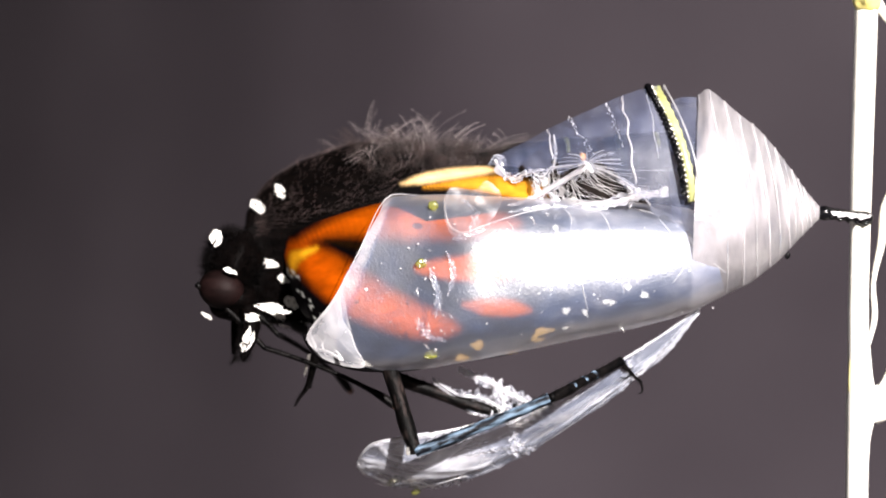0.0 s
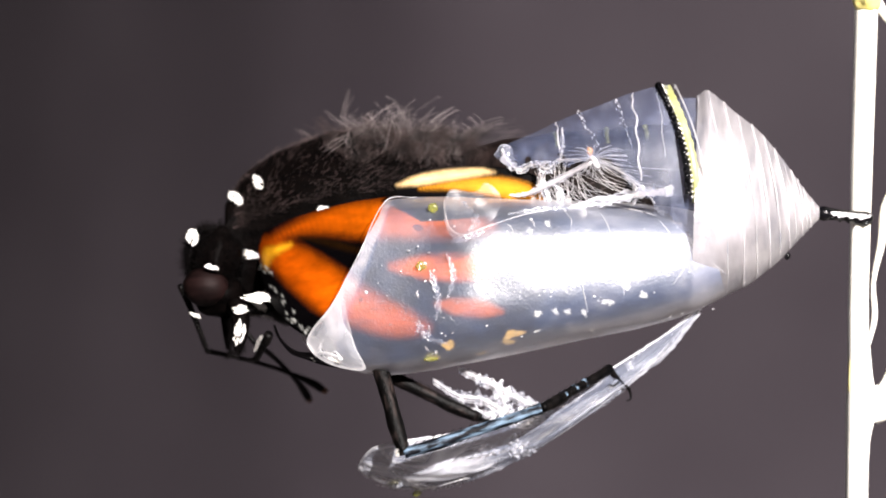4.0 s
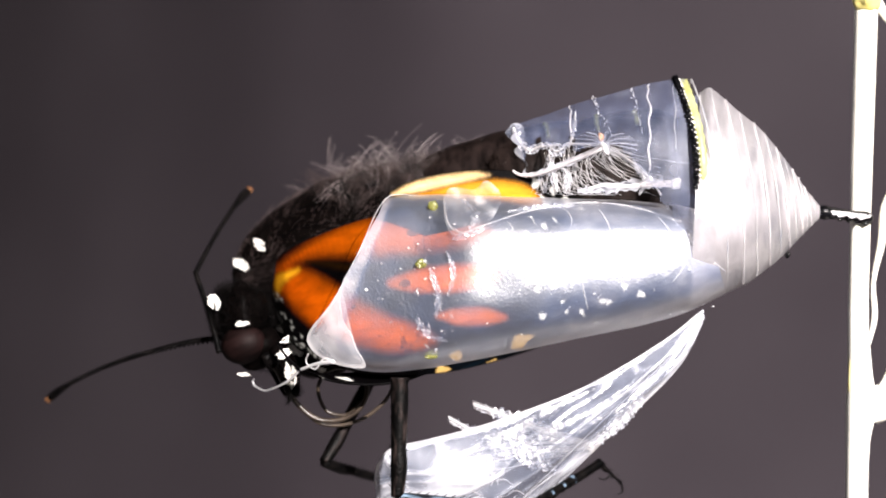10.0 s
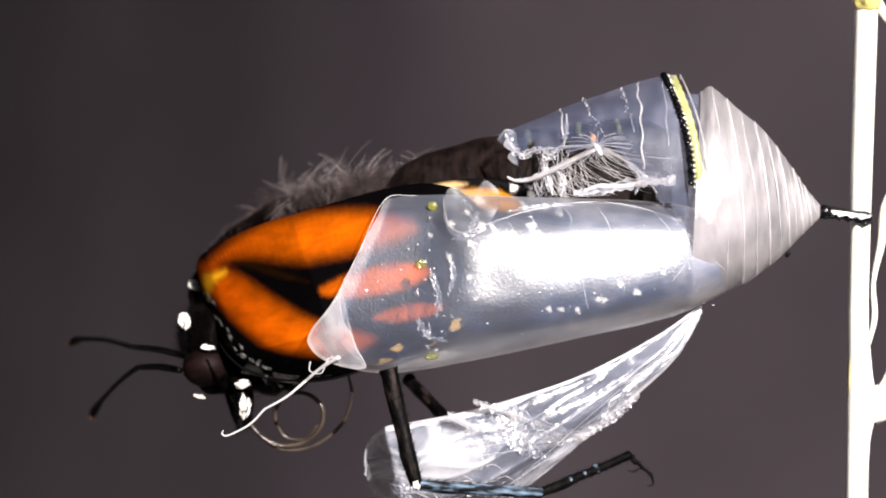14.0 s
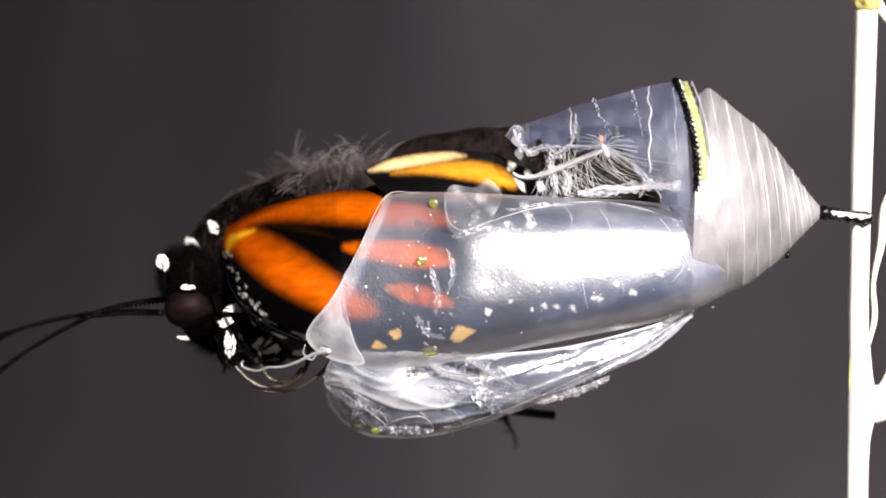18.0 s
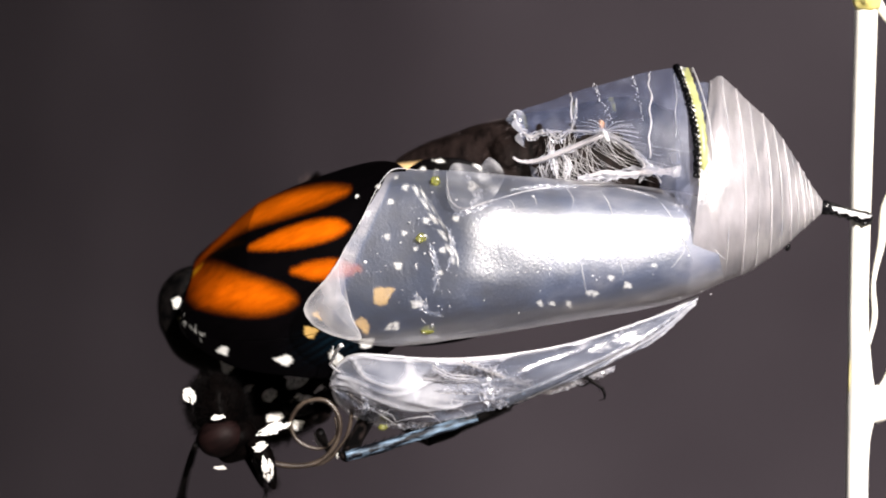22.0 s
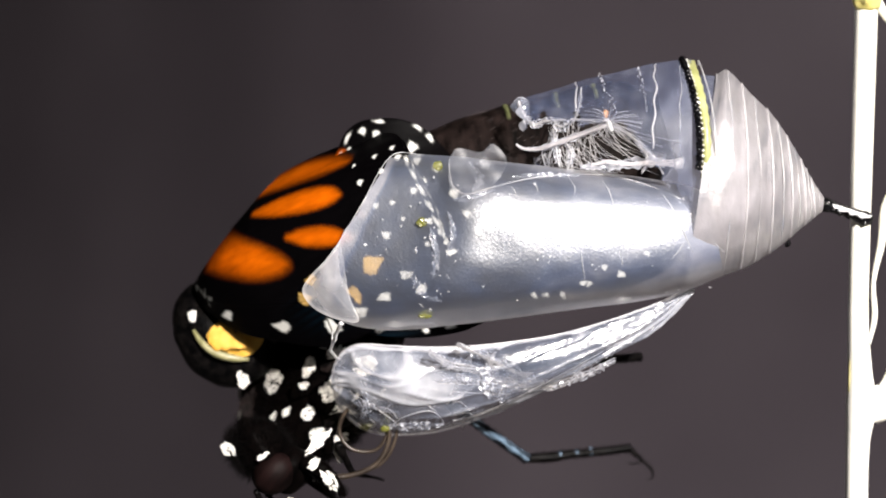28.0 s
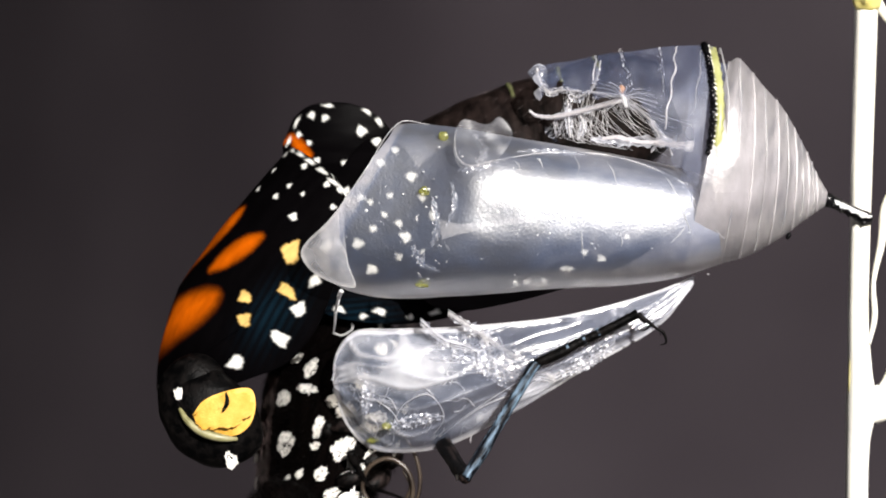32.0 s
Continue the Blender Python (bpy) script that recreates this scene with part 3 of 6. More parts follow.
# near leg: hip, knee, ankle, toe
NEAR_LEG = [(0, 690, 650, 735, 800, 975, 705, 1100, 640), (1, 700, 650, 748, 812, 985, 715, 1100, 650), (1.5, 700, 650, 750, 820, 985, 720, 1100, 650), (2, 665, 650, 712, 805, 965, 715, 1090, 650),
            (3.5, 670, 650, 708, 795, 965, 712, 1090, 650), (5.5, 680, 640, 738, 825, 990, 740, 1090, 650), (6, 690, 640, 758, 845, 1020, 785, 1120, 690), (6.5, 700, 640, 775, 830, 1000, 820, 1110, 720),
            (7, 690, 650, 742, 792, 990, 800, 1110, 720), (8, 690, 650, 738, 820, 985, 800, 1110, 710), (9, 680, 665, 722, 825, 950, 825, 1090, 710), (9.5, 685, 665, 725, 870, 950, 860, 1090, 730),
            (10, 707, 676, 703, 880, 930, 900, 1060, 820), (11, 715, 700, 740, 832, 990, 842, 1100, 760), (11.5, 715, 720, 730, 820, 970, 835, 1090, 770), (12, 735, 720, 680, 757, 916, 708, 1050, 685),
            (13, 735, 725, 722, 805, 980, 797, 1100, 745), (13.5, 740, 725, 760, 790, 960, 760, 1090, 720), (14, 695, 685, 737, 858, 955, 872, 1115, 805), (14.5, 690, 690, 680, 860, 900, 900, 1050, 800),
            (16.5, 600, 640, 590, 850, 830, 850, 980, 760), (17, 595, 620, 597, 858, 830, 862, 985, 740), (17.5, 590, 630, 560, 840, 790, 850, 960, 760), (18, 660, 640, 680, 720, 860, 730, 900, 738),
            (18.5, 580, 620, 560, 810, 780, 850, 900, 800), (19, 560, 625, 495, 758, 745, 752, 960, 715), (19.5, 580, 640, 640, 780, 850, 760, 1000, 700), (20, 700, 740, 770, 795, 965, 842, 1010, 800),
            (20.5, 660, 720, 600, 830, 800, 850, 920, 840), (21, 640, 730, 575, 822, 780, 740, 900, 690), (21.5, 640, 730, 600, 800, 830, 745, 1010, 660), (22, 650, 740, 612, 808, 840, 740, 1030, 650),
            (22.5, 660, 750, 618, 806, 850, 735, 1035, 660), (23, 660, 750, 615, 802, 850, 735, 1050, 645), (23.5, 660, 750, 650, 800, 860, 740, 1050, 640), (24, 800, 760, 900, 842, 1093, 832, 1118, 785),
            (24.5, 850, 740, 960, 762, 1200, 845, 1260, 860), (25, 720, 720, 760, 740, 960, 665, 1080, 595), (25.5, 740, 750, 816, 792, 1040, 690, 1130, 640), (27.5, 740, 680, 790, 720, 1000, 690, 1140, 640),
            (28, 740, 650, 770, 695, 940, 818, 1135, 798), (28.5, 790, 790, 865, 848, 1060, 780, 1235, 640), (29, 775, 775, 820, 830, 938, 650, 1120, 555), (29.5, 775, 770, 824, 840, 942, 648, 1130, 558), (32, 775, 770, 824, 846, 942, 652, 1130, 560)]
FAR_LEG = [(0, 690, 665, 870, 728, 975, 712), (3.5, 680, 665, 868, 722, 965, 712), (6, 720, 660, 745, 800, 840, 815), (9, 672, 670, 690, 830, 790, 830), (9.5, 665, 680, 600, 830, 690, 850), (10, 645, 690, 574, 819, 690, 852), (11, 750, 690, 815, 755, 1010, 800),
           (12, 860, 720, 990, 712, 1111, 664), (13, 800, 720, 930, 770, 1105, 745), (14, 736, 685, 801, 752, 1010, 790), (16.5, 620, 700, 800, 800, 980, 740), (17, 640, 700, 820, 830, 1005, 705), (18, 700, 690, 860, 720, 980, 735),
           (19, 760, 720, 975, 715, 830, 750), (20, 760, 690, 860, 690, 980, 640), (21, 685, 729, 775, 850, 800, 1000), (22, 690, 735, 760, 780, 900, 720), (23, 700, 740, 800, 745, 1000, 690), (23.5, 740, 740, 833, 768, 934, 885),
           (24, 770, 740, 800, 800, 840, 895), (24.5, 740, 720, 800, 720, 900, 690), (25.5, 720, 700, 800, 700, 900, 680), (27.5, 760, 660, 940, 640, 1130, 630), (28, 780, 660, 960, 640, 1140, 632), (28.5, 700, 690, 760, 760, 860, 800),
           (29, 640, 700, 600, 760, 560, 860), (32, 600, 700, 580, 760, 560, 860)]
STRAND = [(0, 604, 636, 560, 618, 545, 575, 560, 545), (3.5, 604, 636, 560, 618, 545, 575, 560, 545), (5.5, 600, 632, 540, 640, 490, 620, 420, 600), (6, 565, 620, 510, 629, 440, 625, 412, 572),
          (6.5, 600, 632, 530, 640, 470, 640, 430, 640), (9, 560, 638, 500, 641, 452, 632, 440, 622), (10, 590, 640, 530, 655, 480, 690, 440, 690), (11, 608, 661, 540, 690, 480, 702, 415, 698), (12, 625, 668, 560, 715, 485, 765, 412, 812),
          (13, 630, 676, 572, 742, 505, 783, 422, 826), (14, 600, 632, 540, 675, 460, 730, 385, 792), (14.5, 600, 648, 560, 680, 510, 720, 480, 760), (16.5, 575, 616, 515, 640, 445, 650, 390, 652),
          (17.5, 575, 616, 512, 642, 442, 652, 388, 656), (18.5, 590, 625, 540, 640, 500, 650, 450, 660), (19, 680, 652, 718, 688, 754, 718, 790, 750), (19.5, 620, 650, 640, 690, 650, 730, 660, 760),
          (20, 600, 652, 588, 690, 580, 730, 575, 750), (21, 604, 622, 582, 652, 604, 662, 572, 706), (23, 604, 600, 585, 640, 620, 662, 594, 694), (28, 604, 572, 584, 622, 608, 640, 594, 652), (32, 604, 515, 594, 552, 590, 592, 626, 592)]


BODY_DEPTH = [(0, 190), (9, 200), (11.5, 250), (14.5, 250), (17, 215), (18.5, 215), (19.5, 270), (20, 330), (21, 320), (27.5, 280), (28, 260), (29, 220), (32, 200)]
# fold of the wing's lower margin under the wing, degrees
MARGIN_FOLD = [(0, 80), (9, 75), (10.5, 60), (11.5, 42), (13, 22), (14.5, 35), (16.5, 50), (18, 40), (19, 15), (20, 0), (32, 0)]


def case_pose(t):
    k = between(SWING, t)[0]
    return flat(1452 + 13 * k, 375 - 22 * k, 0, -9.5 * k)


def case_ref():
    return flat(*APEX)


def on_case(t, u, v, d=0, ccw=0.0, rx=0.0):
    """A pose given on the case's rest plan, carried along by the case."""
    return case_pose(t) @ case_ref().inverted() @ flat(u, v, d, ccw, rx)


def dome_pose(t):
    lift = between(DOME_LIFT, t)[0]
    return on_case(t, HINGE[0], HINGE[1] - lift, HINGE[2], between(DOME_TURN, t)[0])


def pod_pose(t):
    return on_case(t, *POD_HINGE, between(POD_TURN, t)[0])


def stalk_pose(t):
    return flat(1532, 387, 24, -17 * between(SWING, t)[0])


def flap_pose(t):
    u, v, ccw, roll = between(FLAP_ROWS, t)
    p = at(u, v, FLAP_AT[2])
    lean = pose(0, 0, 0, 0, -20, 0)
    return pose(p.x, p.y, p.z, 0, -ccw, 0) @ lean @ pose(0, 0, 0, roll, 0, 0) @ lean.inverted()


# the lining stands up from the flap at first, then lies on it: its own roll, degrees
LINING_ROLL = [(0, 8), (9, 4), (9.5, 0), (10, 0), (10.5, 10), (11, 12), (32, 12)]


def lining_pose(t):
    u, v, ccw, roll = between(FLAP_ROWS, t)
    own = min(roll, between(LINING_ROLL, t)[0])
    if t > 11:
        own = roll
    foot = flap_pose(t) @ (at(*LINING_AT) - at(*FLAP_AT))
    lean = pose(0, 0, 0, 0, -20, 0)
    return Matrix.Translation(foot) @ pose(0, 0, 0, 0, -ccw, 0) @ lean @ pose(0, 0, 0, own, 0, 0) @ lean.inverted()


# roll of the body about its length: the underside turns towards the camera late
BODY_ROLL = [(0, 0), (19, 0), (20, -20), (21, -40), (28, -46), (29, -50), (32, -50)]


# the hair tufts lie back as the body turns
TUFT_ROLL = [(0, 0), (20, 0), (21, -45), (22, -60), (32, -60)]


def body_pose(t):
    u, v, ccw = between(BODY_ROWS, t)
    return flat(u, v, between(BODY_DEPTH, t)[0], ccw, between(BODY_ROLL, t)[0])


HEAD_DEPTH = [(0, 60), (10, 70), (11.5, 130), (14, 130), (16.5, 70), (17, 60), (32, 60)]


def head_pose(t):
    u, v, ccw = between(HEAD_ROWS, t)
    return flat(u, v, between(HEAD_DEPTH, t)[0], ccw)


def abdomen_pose(t):
    su, sv = between(STUB, t)
    slide, ccw, lift = between(ABDOMEN_ROWS, t)
    return flat(su + 36 + slide, sv + 37 - lift, ABDOMEN_AT[2] + 28, ccw)


def wing_pose(t):
    u, v, rx, ry, rz = between(WING_ROWS, t)
    p = at(u, v, between(WING_DEPTH, t)[0])
    return pose(p.x, p.y, p.z, rx, ry, rz)


def aimed(a, b, length=0.0):
    """A pose at a whose -x axis points to b; where b is nearer than length in plan, it tips away in depth."""
    a, b = list(a), list(b)
    if length:
        s = math.hypot(b[0] - a[0], b[1] - a[1])
        b[2] = a[2] + math.sqrt(max(length ** 2 - s ** 2, 0.0))
    p = at(*a)
    way = at(*b) - p
    return Matrix.Translation(p) @ way.to_track_quat("-X", "Z").to_matrix().to_4x4()


def on_head(t, u, v):
    """Where a place on the head's rest plan has moved to."""
    hu, hv, ccw = between(HEAD_ROWS, t)
    c, s = math.cos(radians(ccw)), math.sin(radians(ccw))
    x, y = u - HEAD_AT[0], v - HEAD_AT[1]
    return hu + x * c + y * s, hv - x * s + y * c


def near_antenna_pose(t):
    return aimed((*on_head(t, 228, 518), 20), (*between(NEAR_ANTENNA, t)[:2], 20), 168)


def near_whip_pose(t):
    r = between(NEAR_ANTENNA, t)
    return Matrix.Translation(near_antenna_pose(t) @ Vector((-166 * U, 0, 0))) @ aimed((r[0], r[1], 20), (r[2], r[3], 20), 262).to_3x3().to_4x4()


def far_antenna_pose(t):
    return aimed((*on_head(t, 250, 500), 90), (*between(FAR_ANTENNA, t)[:2], 90), 168)


def far_whip_pose(t):
    r = between(FAR_ANTENNA, t)
    return Matrix.Translation(far_antenna_pose(t) @ Vector((-166 * U, 0, 0))) @ aimed((r[0], r[1], 90), (r[2], r[3], 90), 262).to_3x3().to_4x4()


ROOT_ROWS = [(0, 590, 470, 250), (9, 530, 470, 250), (13, 520, 590, 250), (17, 490, 470, 250), (19, 480, 470, 320), (20, 420, 500, 300), (21, 372, 572, 250), (22, 368, 580, 250), (23, 384, 586, 245), (23.5, 430, 584, 240), (24, 428, 588, 235), (25, 412, 592, 220), (25.5, 392, 588, 215), (27.5, 390, 594, 170),
             (28, 396, 604, 185), (28.5, 316, 607, 140), (29, 304, 632, 20), (29.5, 362, 698, -15), (30, 360, 704, -20), (30.5, 368, 730, -20), (31, 370, 734, -20), (32, 374, 742, -20)]


def margin_pose(t):
    fold = Matrix.Rotation(radians(between(MARGIN_FOLD, t)[0]), 4, Vector((390, 0, -52)).normalized())
    return Matrix.Translation(MARGIN_P) @ fold


def root_pose(t):
    return flat(*between(ROOT_ROWS, t))


FORELEG = [(0, 560, 622, 545, 686), (1, 570, 640, 558, 692), (2, 458, 588, 432, 625), (3.5, 455, 580, 430, 620), (5.5, 540, 625, 520, 690), (6, 565, 645, 545, 722), (7, 452, 608, 435, 660), (8, 418, 622, 398, 660),
           (9, 450, 616, 470, 650), (10, 470, 630, 490, 660), (11, 480, 640, 500, 680), (13, 500, 680, 520, 705), (14, 470, 650, 490, 690), (17, 420, 590, 450, 606), (19, 420, 620, 450, 650), (21, 560, 760, 580, 800), (32, 620, 800, 650, 860)]
PROBOSCIS_TURN = [(0, 80), (9, 80), (9.5, 30), (10, -8), (11, 10), (17, 0), (19, 0), (20.5, 20), (22, 40), (28, 30), (32, 30)]


def foreleg_pose(t):
    r = between(FORELEG, t)
    return aimed((r[0], r[1], 20), (r[2], r[3], 20), 76)


def proboscis_pose(t):
    hidden = Vector((0, 170 * U * min(1.0, max(0.0, 10 - t) * 2), 0))
    return head_pose(t) @ Matrix.Translation(at(*PROBOSCIS_AT) - at(*HEAD_AT) + hidden) @ pose(0, 0, 0, 0, -between(PROBOSCIS_TURN, t)[0])


def hind_pose(t):
    u, v, ccw = between(HIND_ROWS, t)
    return flat(u, v, between(HIND_DEPTH, t)[0], ccw)


def low_pose(t):
    u, v, ccw = between(LOW_ROWS, t)
    return flat(u, v, 60, ccw)


def fan_pose(t):
    u, v, ccw = between(FAN_ROWS, t)
    return flat(u, v, FAN_AT[2], ccw)


def tip_pose(t):
    u, v, ccw = between(TIP_ROWS, t)
    return flat(u, v, between(TIP_DEPTH, t)[0], ccw)


def far_fore_pose(t):
    du, dv, dd = between(FAR_FORE, t)
    return Matrix.Translation(Vector((du, dd, -dv)) * U) @ wing_pose(t)


def far_wing_pose(t):
    u, v, ccw = between(FAR_ROWS, t)
    return flat(u, v, FAR_AT[2], ccw)


def link(rows, t, k, length, d, depth_step=0.0):
    """The pose of the piece between the k-th and the next place of a chain."""
    r = between(rows, t)
    return aimed((r[2 * k], r[2 * k + 1], d), (r[2 * k + 2], r[2 * k + 3], d + depth_step), length)


# depth of the near leg: it passes behind the flap and comes out again
LEG_DEPTH = [(0, -130), (17.5, -130), (18, 110), (18.5, -60), (19, -60), (19.5, 110), (20.5, 110), (21, -34), (23.5, -34), (24, 110), (28, 110), (28.5, -60), (29, -160), (32, -160)]


# how far the femur reaches back in depth
FEMUR_REACH = [(0, 170), (28, 170), (28.5, 205), (29, 240), (32, 240)]


def near_femur_pose(t):
    r = between(NEAR_LEG, t)
    return aimed((r[2], r[3], between(LEG_DEPTH, t)[0]), (r[0], r[1], between(LEG_DEPTH, t)[0] + 14), between(FEMUR_REACH, t)[0])


def far_femur_pose(t):
    r = between(FAR_LEG, t)
    return aimed((r[2], r[3], 60), (r[0], r[1], 60), 160)


def near_tibia_pose(t):
    return link(NEAR_LEG, t, 1, 248, between(LEG_DEPTH, t)[0] - 2)


def near_tarsus_pose(t):
    end = near_tibia_pose(t) @ Vector((-248 * U, 0, 0))
    r = between(NEAR_LEG, t)
    way = at(r[6], r[7], 18 + math.sqrt(max(200 ** 2 - (r[6] - r[4]) ** 2 - (r[7] - r[5]) ** 2, 0.0))) - at(r[4], r[5], 18)
    return Matrix.Translation(end) @ way.to_track_quat("-X", "Z").to_matrix().to_4x4()


def near_claw_pose(t):
    end = near_tarsus_pose(t) @ Vector((-200 * U, 0, 0))
    way = (near_tarsus_pose(t).to_3x3() @ Vector((-1, 0, 0))) + Vector((0.55, 0, -1.5))
    return Matrix.Translation(end) @ way.to_track_quat("-X", "Z").to_matrix().to_4x4()


def far_tibia_pose(t):
    return link(FAR_LEG, t, 1, 230, 58)


def strand_a_pose(t):
    return link(STRAND, t, 0, 88, -140)


def strand_b_pose(t):
    return Matrix.Translation(strand_a_pose(t) @ Vector((-87 * U, 0, 0))) @ link(STRAND, t, 1, 88, -140).to_3x3().to_4x4()


def strand_c_pose(t):
    return Matrix.Translation(strand_b_pose(t) @ Vector((-87 * U, 0, 0))) @ link(STRAND, t, 2, 88, -140).to_3x3().to_4x4()



def bundle(points, count, spread, seed, thin=0.5):
    """A frayed cord: thin strands that run side by side along points (u, v, d, half width)."""
    rnd = random.Random(seed)
    out = []
    for k in range(count):
        x, y, z = rnd.uniform(-1, 1), rnd.uniform(-1, 1), rnd.uniform(0, 9)
        out.append(tube([(u + spread * 0.4 * wobble(j * 0.7, z, 1.0), v + y * w * spread + 2 * wobble(j * 0.9, z, 4.0), d + x * w - 2, thin * rnd.uniform(0.6, 1.7)) for j, (u, v, d, w) in enumerate(points)], 4, 26, False))
    return joined(*out)


def torn_strip(points, half, seed, frost=0.34, n=46, m=6, ragged=0.7):
    """A narrow crumpled strip of skin along points (u, v, d)."""
    c = smooth_rows(points, n)
    verts, faces, tint = [], [], []
    for i in range(n):
        e = c[min(i + 1, n - 1)][:2] - c[max(i - 1, 0)][:2]
        e = np.array((-e[1], e[0])) / max(np.hypot(*e), 1e-6)
        w = half * math.sin(math.pi * (0.12 + 0.8 * i / (n - 1))) * (1 + ragged * wobble(i * 0.35, seed, 2.0))
        for j in range(m + 1):
            f = 2 * j / m - 1
            edge = ragged * 0.5 * half * wobble(i * 0.9, seed + 3, j) if j in (0, m) else 0.0
            verts.append(at(c[i][0] + e[0] * (w * f + edge), c[i][1] + e[1] * (w * f + edge), c[i][2] + 0.8 * half * wobble(i * 0.32, f * 1.6 + seed, 6.0)))
            tint.append(max(0.05, frost + 0.5 * wobble(i * 0.3, f * 2.0, seed) + (0.2 if j in (0, m) else 0.0)))
    for i in range(n - 1):
        for j in range(m):
            k = i * (m + 1) + j
            faces.append((k, k + 1, k + m + 2, k + m + 1))
    return verts, faces, tint


# ---- stem ----
stem = thing("plant_stem", 1522, 441 + 0.2 / U, 40, "pale dry plant stem with a swollen joint, upright", "stem")
PIVOT[stem.name] = stem.location.copy()
S_D = 40
part("stalk", tube([(1528, -900, S_D, 24), (1530, -300, S_D, 23), (1533, -10, S_D, 21), (1530, 130, S_D, 20), (1525, 300, S_D, 19), (1522, 420, S_D, 18),
                    (1519, 560, S_D, 18), (1522, 660, S_D, 22), (1524, 720, S_D, 27), (1518, 790, S_D, 21), (1516, 960, S_D, 20), (1515, 2000, S_D, 23),
                    (1515, 441 + 0.2 / U, S_D, 30)], 16, 120), M_STEM, stem)
part("joint", blob(1534, -4, S_D - 6, 27, 24, 24, 0, 0.3, 1.0), M_STEM_EDGE, stem, "yellowish upper joint")
part("joint", blob(1553, 718, S_D, 30, 34, 22, 30, 0.25, 2.0), M_STEM, stem, "swollen lower joint")
part("side_shoot", tube([(1540, 726, S_D, 12), (1580, 660, S_D, 12), (1600, 560, S_D + 20, 10), (1640, 300, S_D + 40, 8)], 10), M_STEM, stem)
part("bud_scale", tube([(1538, 610, S_D - 12, 3), (1548, 560, S_D - 14, 5), (1546, 500, S_D - 12, 4), (1560, 430, S_D - 10, 7), (1567, 370, S_D - 6, 9), (1580, 330, S_D, 5)], 8), M_STEM, stem)
part("side_shoot", tube([(1545, -20, S_D, 9), (1562, 20, S_D, 8), (1590, 60, S_D, 6)], 8), M_STEM, stem)
part("skin_edge", tube([(1511, 880, S_D - 6, 5), (1505, 700, S_D - 8, 4), (1506, 620, S_D - 6, 3)], 6), M_STEM_EDGE, stem, "yellow-green peeling edge")

# ---- the empty case ----
case = thing("chrysalis_case", *APEX, "split translucent butterfly chrysalis case hanging from a stem", "chrysalis")


def tail_frost(i, a, u, v):
    return 0.46 + 0.22 * wobble(u * 0.012, v * 0.02, 1.0) + 0.20 * wobble(u * 0.09 + v * 0.02, v * 0.004, 5.0) + 0.10 * wobble(u * 0.25, v * 0.03, 9.0)


TAIL = [(1238, 168, 1222, 548, 182, 0), (1256, 158, 1284, 520, 184, 0), (1300, 194, 1330, 497, 160, 0), (1345, 230, 1374, 463, 122, 0),
        (1390, 285, 1412, 425, 74, 0), (1425, 335, 1438, 398, 34, 0), (1451, 366, 1453, 384, 9, 0)]
tail_fine = smooth_rows(TAIL, 73)


def bowed(x, half):
    """The rings bulge towards the stem on the near side."""
    return 0.07 * half * max(0.0, math.sin(x)) ** 2



for a, b in ((0, 17), (16, 31), (30, 43), (42, 53), (52, 61), (60, 72)):
    seg = tail_fine[a:b + 1].copy()
    grow = np.linspace(1.0, 1.007, len(seg))[::-1]
    mid_u, mid_v = (seg[:, 0] + seg[:, 2]) / 2, (seg[:, 1] + seg[:, 3]) / 2
    for c, mid in ((0, mid_u), (2, mid_u), (1, mid_v), (3, mid_v)):
        seg[:, c] = mid + (seg[:, c] - mid) * grow
    seg[:, 4] *= grow
    part("tail_segment", hull([tuple(q) for q in seg], max(10, b - a + 1), 64, 2.0, rough=0.006, caps=False, frost=tail_frost), M_TAIL, case)
    q = seg[0]
    ring = [((q[0] + q[2]) / 2 + (q[0] - q[2]) / 2 * math.cos(x) + bowed(x, q[4]), (q[1] + q[3]) / 2 + (q[1] - q[3]) / 2 * math.cos(x), q[5] - q[4] * math.sin(x) + 0.5 * bowed(x, q[4]), 1.7 + 1.0 * wobble(3 * x, a, 1.0))
            for x in np.linspace(0, 2 * math.pi, 40)]
    part("ridge", tube(ring, 6, 60, False), M_RIDGE, case)
    for f in (0.5,):
        q = seg[int(f * (len(seg) - 1))]
        ring = [((q[0] + q[2]) / 2 + (q[0] - q[2]) / 2 * math.cos(x) + 2 * wobble(x * 2, a, f) + bowed(x, q[4]), (q[1] + q[3]) / 2 + (q[1] - q[3]) / 2 * math.cos(x), q[5] - q[4] * math.sin(x) + 0.5 * bowed(x, q[4]), max(0.2, 1.0 + 1.6 * wobble(2 * x, a, 4.0 + f)))
                for x in np.linspace(0, 2 * math.pi, 40)]
        part("fine_ridge", tube(ring, 5, 60, False), M_LINE, case)
part("joint_skin", hull([(1176, 190, 1200, 520, 150, 10), (1205, 172, 1215, 530, 164, 6), (1245, 172, 1240, 535, 174, 0)], 12, 60, 2.0, rough=0.03, caps=False,
                        frost=lambda i, a, u, v: 0.22 + 0.1 * wobble(u * 0.05, v * 0.05, 3.0)), M_DOME, case, "thin wrinkled skin between the covers")
cremaster = part("stalk", tube([(1444, 376, 0, 9), (1458, 377, 0, 13), (1470, 378, 4, 11), (1495, 381, 14, 10), (1518, 384, 20, 11), (1530, 387, 22, 14), (1541, 388, 26, 9)], 14, 40),
                 M_GLOSS, case, "short glossy black stalk", pivot=(1532, 387, 24))
